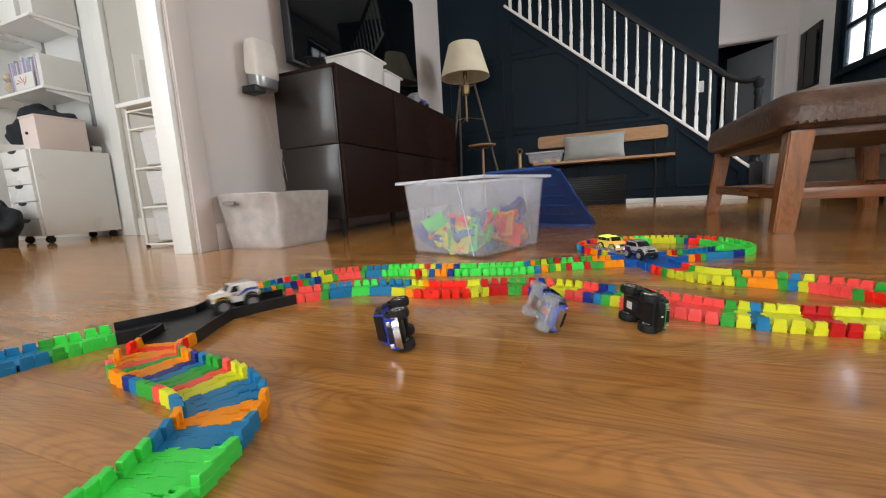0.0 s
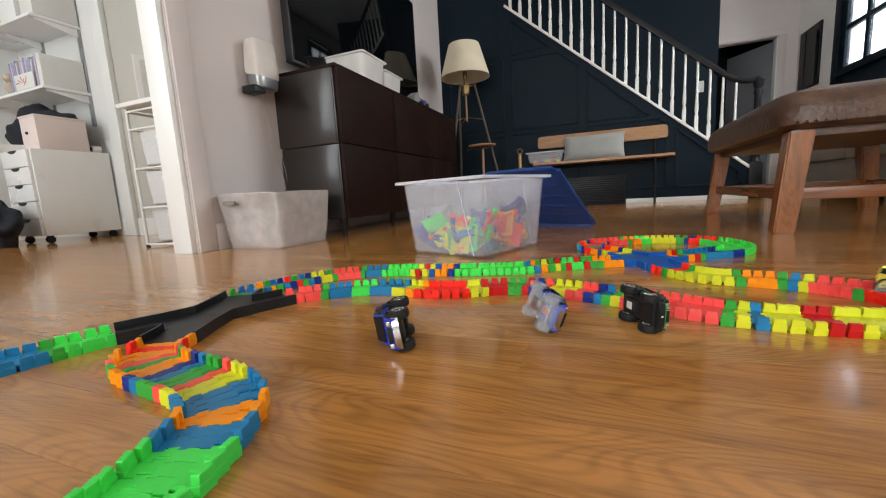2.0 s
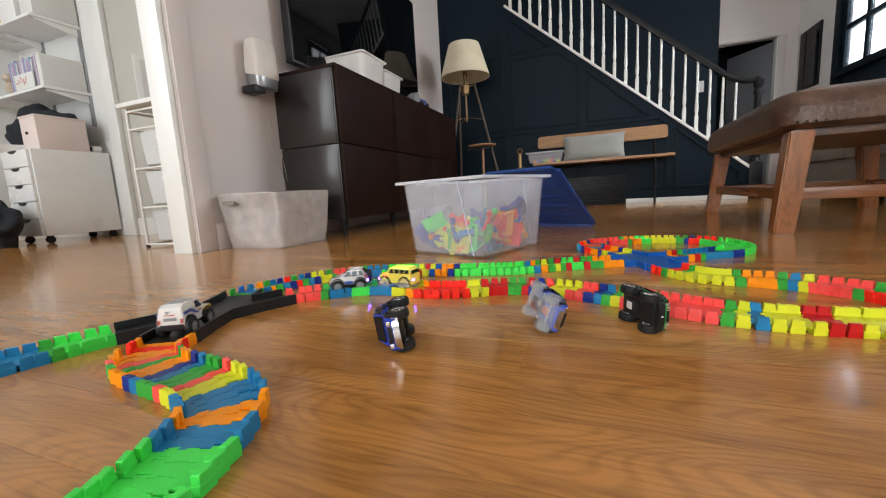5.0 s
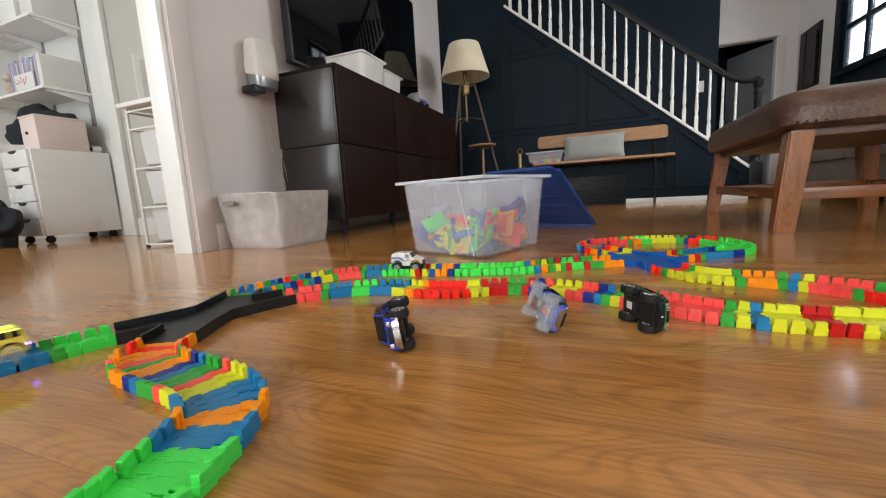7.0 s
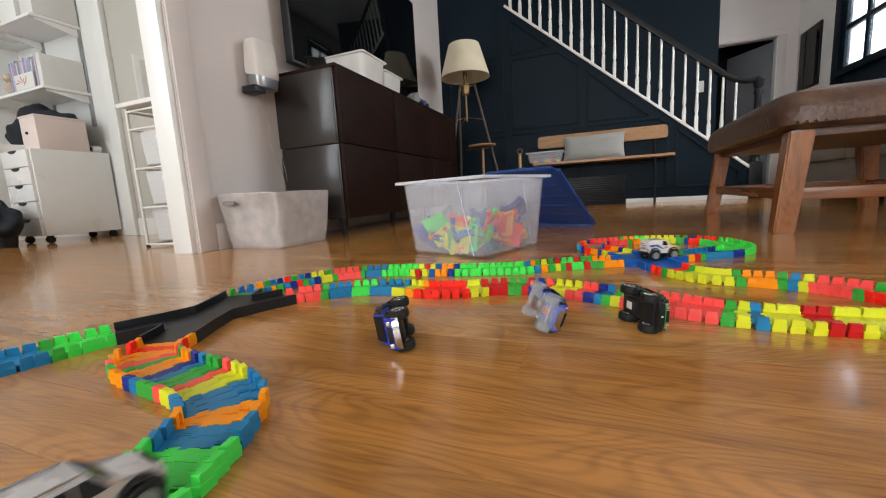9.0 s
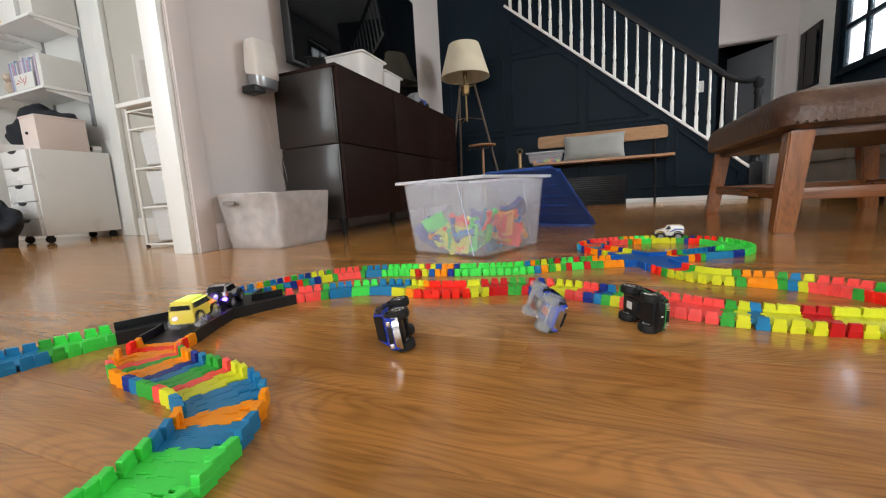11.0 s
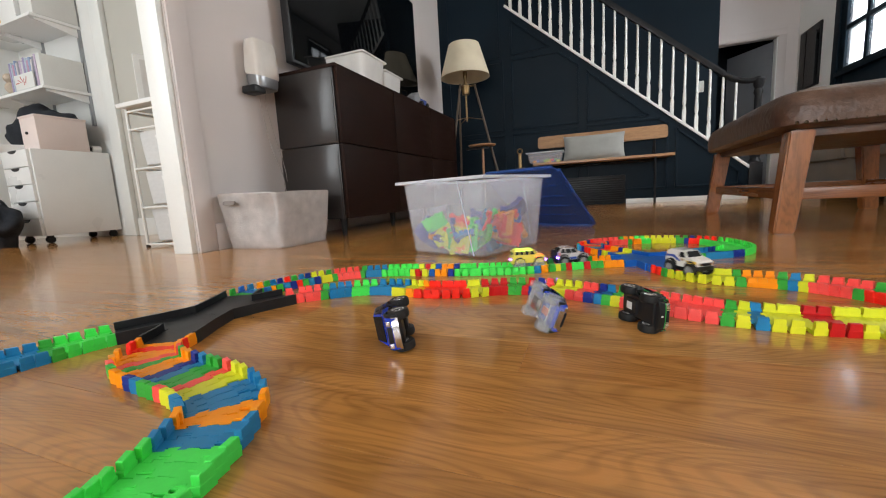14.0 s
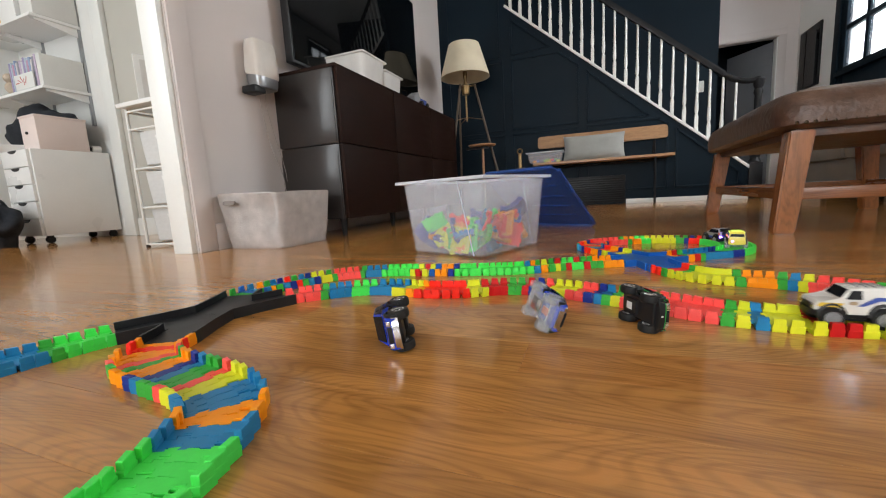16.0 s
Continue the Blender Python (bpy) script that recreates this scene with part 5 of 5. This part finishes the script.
silver, silver_wheels = car("silver_toy_car", "silver toy off-roader with blue sills and black arches", SUV, CAR_SILVER, DARK_GLASS, BLACK_PLASTIC,
                            [[(-0.006, 0.0355), (0.0125, 0.0355), (0.0035, 0.0460), (-0.006, 0.0460)], [(-0.023, 0.0355), (-0.008, 0.0355), (-0.008, 0.0460), (-0.023, 0.0460)], [(-0.039, 0.0365), (-0.026, 0.0360), (-0.026, 0.0460), (-0.0345, 0.0460)]],
                            ((0.0180, 0.0356), (0.0042, 0.0472), 0.0205, 0.0185), ((-0.0450, 0.0390), (-0.0360, 0.0482), 0.019, 0.017))
for sgn in (-1, 1):
    part("sill", side_plate([(-0.010, 0.0245), (0.010, 0.0245), (0.010, 0.0185), (-0.010, 0.0185)], HALF, BELT, TUCK, sgn, 0.0006), DECAL["blue"], silver, "blue sill panel")
    part("roof_rail", bar(bmesh.new(), (-0.034, sgn * 0.0165, 0.0497), (0.000, sgn * 0.0165, 0.0492), 0.0009, sides=6), CHROME, silver)
    part("tail_lamp", side_plate([(-0.0455, 0.0365), (-0.0400, 0.0375), (-0.0400, 0.0290), (-0.0465, 0.0290)], HALF, BELT, TUCK, sgn, 0.0008), DECAL["red"], silver, "red corner light")
    part("rear_led", B((-0.0475, sgn * 0.0195, 0.0235), (0.0035, 0.0075, 0.0040), bevel=0.0008), LED_BLUE, silver, "glowing blue light")
spare = part("spare_wheel", B((0, 0, 0), (0.001, 0.001, 0.001)), RUBBER, silver, "", pose(-0.0515, 0, 0.031, 0, 0, 90))
spare.data = TYRE

lit, lit_wheels = car("glowing_toy_car", "yellow translucent toy van lit by coloured lights inside", BUS, CAR_YELLOW, DARK_GLASS, CLEAR,
                      [[(0.002, 0.0385), (0.0165, 0.0385), (0.011, 0.0475), (0.002, 0.0475)], [(-0.014, 0.0385), (-0.001, 0.0385), (-0.001, 0.0475), (-0.014, 0.0475)], [(-0.028, 0.0385), (-0.017, 0.0385), (-0.017, 0.0475), (-0.028, 0.0475)], [(-0.042, 0.0390), (-0.031, 0.0385), (-0.031, 0.0475), (-0.0405, 0.0470)]],
                      ((0.0225, 0.0370), (0.0155, 0.0488), 0.0200, 0.0180), ((-0.0472, 0.0370), (-0.0462, 0.0450), 0.019, 0.017), CAR_YELLOW, "pale")
for sgn in (-1, 1):
    part("headlight_led", B((0.0492, sgn * 0.0160, 0.0240), (0.002, 0.008, 0.005), bevel=0.0006), LED_BLUE, lit, "glowing blue light")
    part("side_lamp", side_plate([(0.020, 0.0352), (0.028, 0.0346), (0.028, 0.0322), (0.020, 0.0326)], HALF, BELT, TUCK, sgn, 0.0008), LED_RED, lit, "glowing red light")
    part("roof_glow", side_plate([(-0.040, 0.0495), (0.008, 0.0495), (0.008, 0.0480), (-0.040, 0.0480)], HALF, BELT, TUCK, sgn, 0.0005), LED_LIME, lit, "glowing lime edge")
part("hood_glow", front_plate((0.0250, 0.0366), (0.0430, 0.0345), 0.0190, 0.0180, 0.0006), glow("orange_glow", (1.0, 0.28, 0.03), 1.1), lit, "bonnet glowing orange")
part("roof_light", B((-0.014, 0, 0.0512), (0.046, 0.026, 0.0016), bevel=0.0006), glow("lime_roof", (0.62, 1.0, 0.10), 0.9), lit, "roof glowing lime")
part("tail_led", B((-0.0488, 0.012, 0.0240), (0.002, 0.004, 0.003)), LED_BLUE, lit, "glowing blue light")


def shorten(ob, k, across):
    """Draw a car in along its length and width, wheels staying round."""
    for c in ob.children:
        if c.type == "MESH" and c.data.users == 1:
            c.data.transform(Matrix.Diagonal((k, across, 1, 1)))
        else:
            c.location.x *= k
            c.location.y *= across
            c.scale.y = across


def axes(x, z, at):
    """A pose whose local x and z point along the given ways."""
    x, z = Vector(x).normalized(), Vector(z)
    y = z.cross(x).normalized()
    z = x.cross(y)
    return Matrix(((x.x, y.x, z.x, at[0]), (x.y, y.y, z.y, at[1]), (x.z, y.z, z.z, at[2]), (0, 0, 0, 1)))


blue, _ = car("blue_toy_car", "dark blue toy pickup lying on its side on the floor", SUV, CAR_BLUE, DARK_GLASS, BLACK_PLASTIC,
              [[(-0.006, 0.0355), (0.0125, 0.0355), (0.0035, 0.0460), (-0.006, 0.0460)], [(-0.030, 0.0355), (-0.009, 0.0355), (-0.009, 0.0460), (-0.030, 0.0460)]],
              ((0.0180, 0.0356), (0.0042, 0.0472), 0.0205, 0.0185), ((-0.0450, 0.0390), (-0.0360, 0.0482), 0.019, 0.017), CHROME, "chrome")
for sgn in (-1, 1):
    part("side_trim", side_plate([(-0.012, 0.0275), (0.040, 0.0265), (0.040, 0.0215), (-0.012, 0.0215)], HALF, BELT, TUCK, sgn, 0.0006), CHROME, blue)
blue.matrix_basis = axes((0.44, -0.90, 0.0), (-0.90, -0.44, -0.13), (-0.227, 0.448, 0.0325)) @ Matrix.Scale(1.02, 4)

black, _ = car("black_toy_car", "black toy car with green trim tipped on its side", SUV, CAR_BLACK, DARK_GLASS, BLACK_PLASTIC,
               [[(-0.006, 0.0355), (0.0125, 0.0355), (0.0035, 0.0460), (-0.006, 0.0460)], [(-0.030, 0.0355), (-0.009, 0.0355), (-0.009, 0.0460), (-0.030, 0.0460)]],
               ((0.0180, 0.0356), (0.0042, 0.0472), 0.0205, 0.0185), ((-0.0450, 0.0390), (-0.0360, 0.0482), 0.019, 0.017), BLACK_PLASTIC, "chrome")
for sgn in (-1, 1):
    part("green_line", side_plate([(-0.044, 0.0300), (0.044, 0.0290), (0.044, 0.0278), (-0.044, 0.0288)], HALF, BELT, TUCK, sgn, 0.0006), DECAL["green"], black, "thin green trim")
part("rating_label", B((-0.013, 0.0, 0.0057), (0.014, 0.012, 0.0008)), DECAL["white"], black, "white label with unreadable print")
part("green_line", slab(bmesh.new(), [(x * 1.006, y * 1.015) for x, y in [(0.0410, -0.0245), (0.0455, -0.0235), (0.0492, -0.018), (0.0508, -0.008), (0.0508, 0.008), (0.0492, 0.018), (0.0455, 0.0235), (0.0410, 0.0245)]], 0.0010, pose(0, 0, 0.0226)), DECAL["green"], black)
part("lamp_dot", B((0.0513, 0, 0.0185), (0.0010, 0.0026, 0.0026), bevel=0.0005), DECAL["white"], black)
for y_ in (-0.013, -0.010, 0.010, 0.013):
    part("grille_mark", B((0.0502, y_, 0.0262), (0.0030, 0.0010, 0.0040)), DECAL["tan"], black)
black.matrix_basis = axes((0.42, -0.90, 0.0), (0.90, 0.42, -0.06), (0.047, 0.567, 0.0285)) @ Matrix.Scale(0.97, 4)

clear, _ = car("clear_toy_car", "blue toy car with a clear plastic underside tipped on its side", SUV, CAR_BLUE, DARK_GLASS, CLEAR,
               [[(-0.006, 0.0355), (0.0125, 0.0355), (0.0035, 0.0460), (-0.006, 0.0460)], [(-0.030, 0.0355), (-0.009, 0.0355), (-0.009, 0.0460), (-0.030, 0.0460)]],
               ((0.0180, 0.0356), (0.0042, 0.0472), 0.0205, 0.0185), ((-0.0450, 0.0390), (-0.0360, 0.0482), 0.019, 0.017), CLEAR, "clear")
part("underside", B((0, 0, 0.0125), (0.078, 0.042, 0.011), bevel=0.004), CLOUDY, clear, "clear plastic underside")
for k in range(3):
    part("axle", bar(bmesh.new(), (-0.028 + 0.028 * k, -0.022, 0.0136), (-0.028 + 0.028 * k, 0.022, 0.0136), 0.0016), CHROME, clear)
part("battery_tray", B((-0.004, 0, 0.0075), (0.030, 0.022, 0.003), bevel=0.001), CHROME, clear)
part("nose_plate", B((0.0512, 0, 0.020), (0.0012, 0.030, 0.008), bevel=0.0004), CHROME, clear)
part("circuit_board", B((0.022, 0, 0.0108), (0.016, 0.012, 0.002)), DECAL["red"], clear)
clear.children[-1].location.z -= 0.0045
clear.matrix_basis = axes((0.49, -0.82, -0.14), (0.755, 0.49, -0.29), (-0.0790, 0.533, 0.040)) @ Matrix.Scale(0.97, 4)

for ob in (jeep, silver, lit, blue, black, clear):
    shorten(ob, 0.88, 0.86)


def settle(ob):
    """Lets a fallen car rest on the floor."""
    bpy.context.view_layer.update()
    low = min((q.matrix_world @ v.co).z for q in ob.children_recursive if q.type == "MESH" for v in q.data.vertices)
    ob.location.z -= low - 0.0003


for ob in (clear, blue, black):
    settle(ob)
for ob, k in ((jeep, 0.96), (silver, 0.91), (lit, 0.93)):
    ob.scale = (k, k, k)

# ---- motion of the cars round the circuit ----
JEEP_RUN = [(0, -0.037), (0.2, 0.042), (0.4, 0.118), (0.6, 0.19), (0.8, 0.26), (3.2, 1.062), (3.4, 1.132), (3.6, 1.195), (3.8, 1.252), (4.0, 1.308), (4.2, 1.357),
            (6.3, 2.002), (6.6, 2.098), (7.0, 2.236), (7.3, 2.333), (7.6, 2.43), (8.0, 2.547), (8.4, 2.662), (8.8, 2.79), (9.0, 2.868), (9.2, 2.935), (11.3, 3.485), (11.6, 3.575),
            (12.0, 3.682), (12.5, 3.748), (12.9, 3.815), (13.2, 3.886), (13.5, 3.957), (13.9, 4.112), (14.1, 4.18), (14.3, 4.24), (14.5, 4.312), (14.7, 4.37), (16.0, 4.679)]
SILVER_RUN = [(0, 3.957), (0.4, 4.078), (0.7, 4.188), (1.0, 4.283), (1.2, 4.352), (1.5, 4.435), (2.4, 4.68), (2.6, 4.74), (2.8, 4.803), (3.0, 4.862), (3.3, 4.953), (3.5, 5.03), (4.0, 5.188),
              (4.2, 5.245), (6.3, 5.898), (6.5, 5.957), (6.7, 6.018), (9.0, 6.878), (9.2, 6.930), (11.3, 7.585), (11.6, 7.668), (12.0, 7.765), (12.3, 7.855), (12.5, 7.912), (12.9, 8.04), (13.2, 8.14),
              (13.5, 8.235), (13.9, 8.36), (14.1, 8.432), (14.3, 8.51), (14.5, 8.575), (15.0, 8.745), (15.3, 8.83), (15.6, 8.905), (16.0, 9.015)]


def drive(ob, run, gap=0.0):
    """Keys for a car that follows the circuit's centre line."""
    ts, ss = [r[0] for r in run], [r[1] for r in run]
    rows, last = [], None
    for k in range(161):
        t = k / 10
        s = sum(w * float(np.interp(t + d, ts, ss)) for d, w in ((-0.1, 0.25), (0, 0.5), (0.1, 0.25))) - gap
        if k in (0, 160):
            s = float(np.interp(t, ts, ss)) - gap
        a, b = along(s + 0.025), along(s - 0.025)
        c, d = (a + b) / 2, along(s + 0.014) - along(s - 0.036)
        rows.append((t, pose(c.x, c.y, 0.0062, 0, 0, math.degrees(math.atan2(d.y, d.x)))))
    walk(ob, rows)


def spin(wheels, run):
    """Keys for rolling wheels."""
    ts, ss = [r[0] for r in run], [r[1] for r in run]
    for wh in wheels:
        at = wh.location.copy()
        walk(wh, [(k / 30, pose(*at, 0, math.degrees(float(np.interp(k / 30, ts, ss)) / 0.0136), 0)) for k in range(481)])
# ---- floor boards ----
WIDE = 0.0825
random.seed(27)
LENGTHS = (0.66, 0.84, 1.05, 1.30, 1.60, 2.0)


def board_mesh(n):
    bm = bmesh.new()
    box(bm, (0, 0, -0.006), (n - 0.0002, WIDE - 0.00015, 0.012), bevel=0.0)
    for v in bm.verts:
        if v.co.z > -0.001:
            v.co.z = -0.0002
    top = [f for f in bm.faces if f.normal.z > 0.9]
    made = bmesh.ops.inset_region(bm, faces=top, thickness=0.0005)
    for f in top:
        for v in f.verts:
            v.co.z = 0.0
    return mesh_of(bm, "floor_board", FLOOR_OAK, False)


BOARD = {n: board_mesh(n) for n in LENGTHS}
rest_v, rest_f, near_count = [], [], 0
row = 0
y = BY - 0.02
while y < 8.2:
    x = -4.9 - random.random() * 1.2
    while x < 3.0:
        n = random.choice(LENGTHS)
        cx, cy = x + n / 2, y + WIDE / 2
        if near_count < 300 and 0.05 < cy < 3.0 and -2.4 < cx < 1.9 and cx + n / 2 < RX + 0.1:
            o = new("floor_board", BOARD[n])
            o.parent, o.location = floor, (cx, cy, 0)
            near_count += 1
        elif cx + n / 2 > LX and cx - n / 2 < RX:
            k = len(rest_v)
            a, b, c, d = max(cx - n / 2 + 0.00015, LX - 0.05), min(cx + n / 2 - 0.00015, RX + 0.1), cy - WIDE / 2 + 0.00015, cy + WIDE / 2 - 0.0003
            rest_v += [(a, c, 0), (b, c, 0), (b, d, 0), (a, d, 0), (a, c, -0.01), (b, c, -0.01), (b, d, -0.01), (a, d, -0.01)]
            rest_f += [tuple(k + i for i in f) for f in ((0, 1, 2, 3), (0, 4, 5, 1), (1, 5, 6, 2), (2, 6, 7, 3), (3, 7, 4, 0))]
        x += n
    y += WIDE
rest = bpy.data.meshes.new("floor_boards")
rest.from_pydata(rest_v, [], rest_f)
rest.materials.append(FLOOR_OAK)
rest = tagged(new("floor_boards", rest), kind="stuff")
rest.parent = floor


def motions():
    drive(jeep, JEEP_RUN)
    drive(silver, SILVER_RUN)
    drive(lit, SILVER_RUN, 0.110)
    spin(jeep_wheels, JEEP_RUN)
    spin(silver_wheels, SILVER_RUN)
    spin(lit_wheels, SILVER_RUN)


motions()
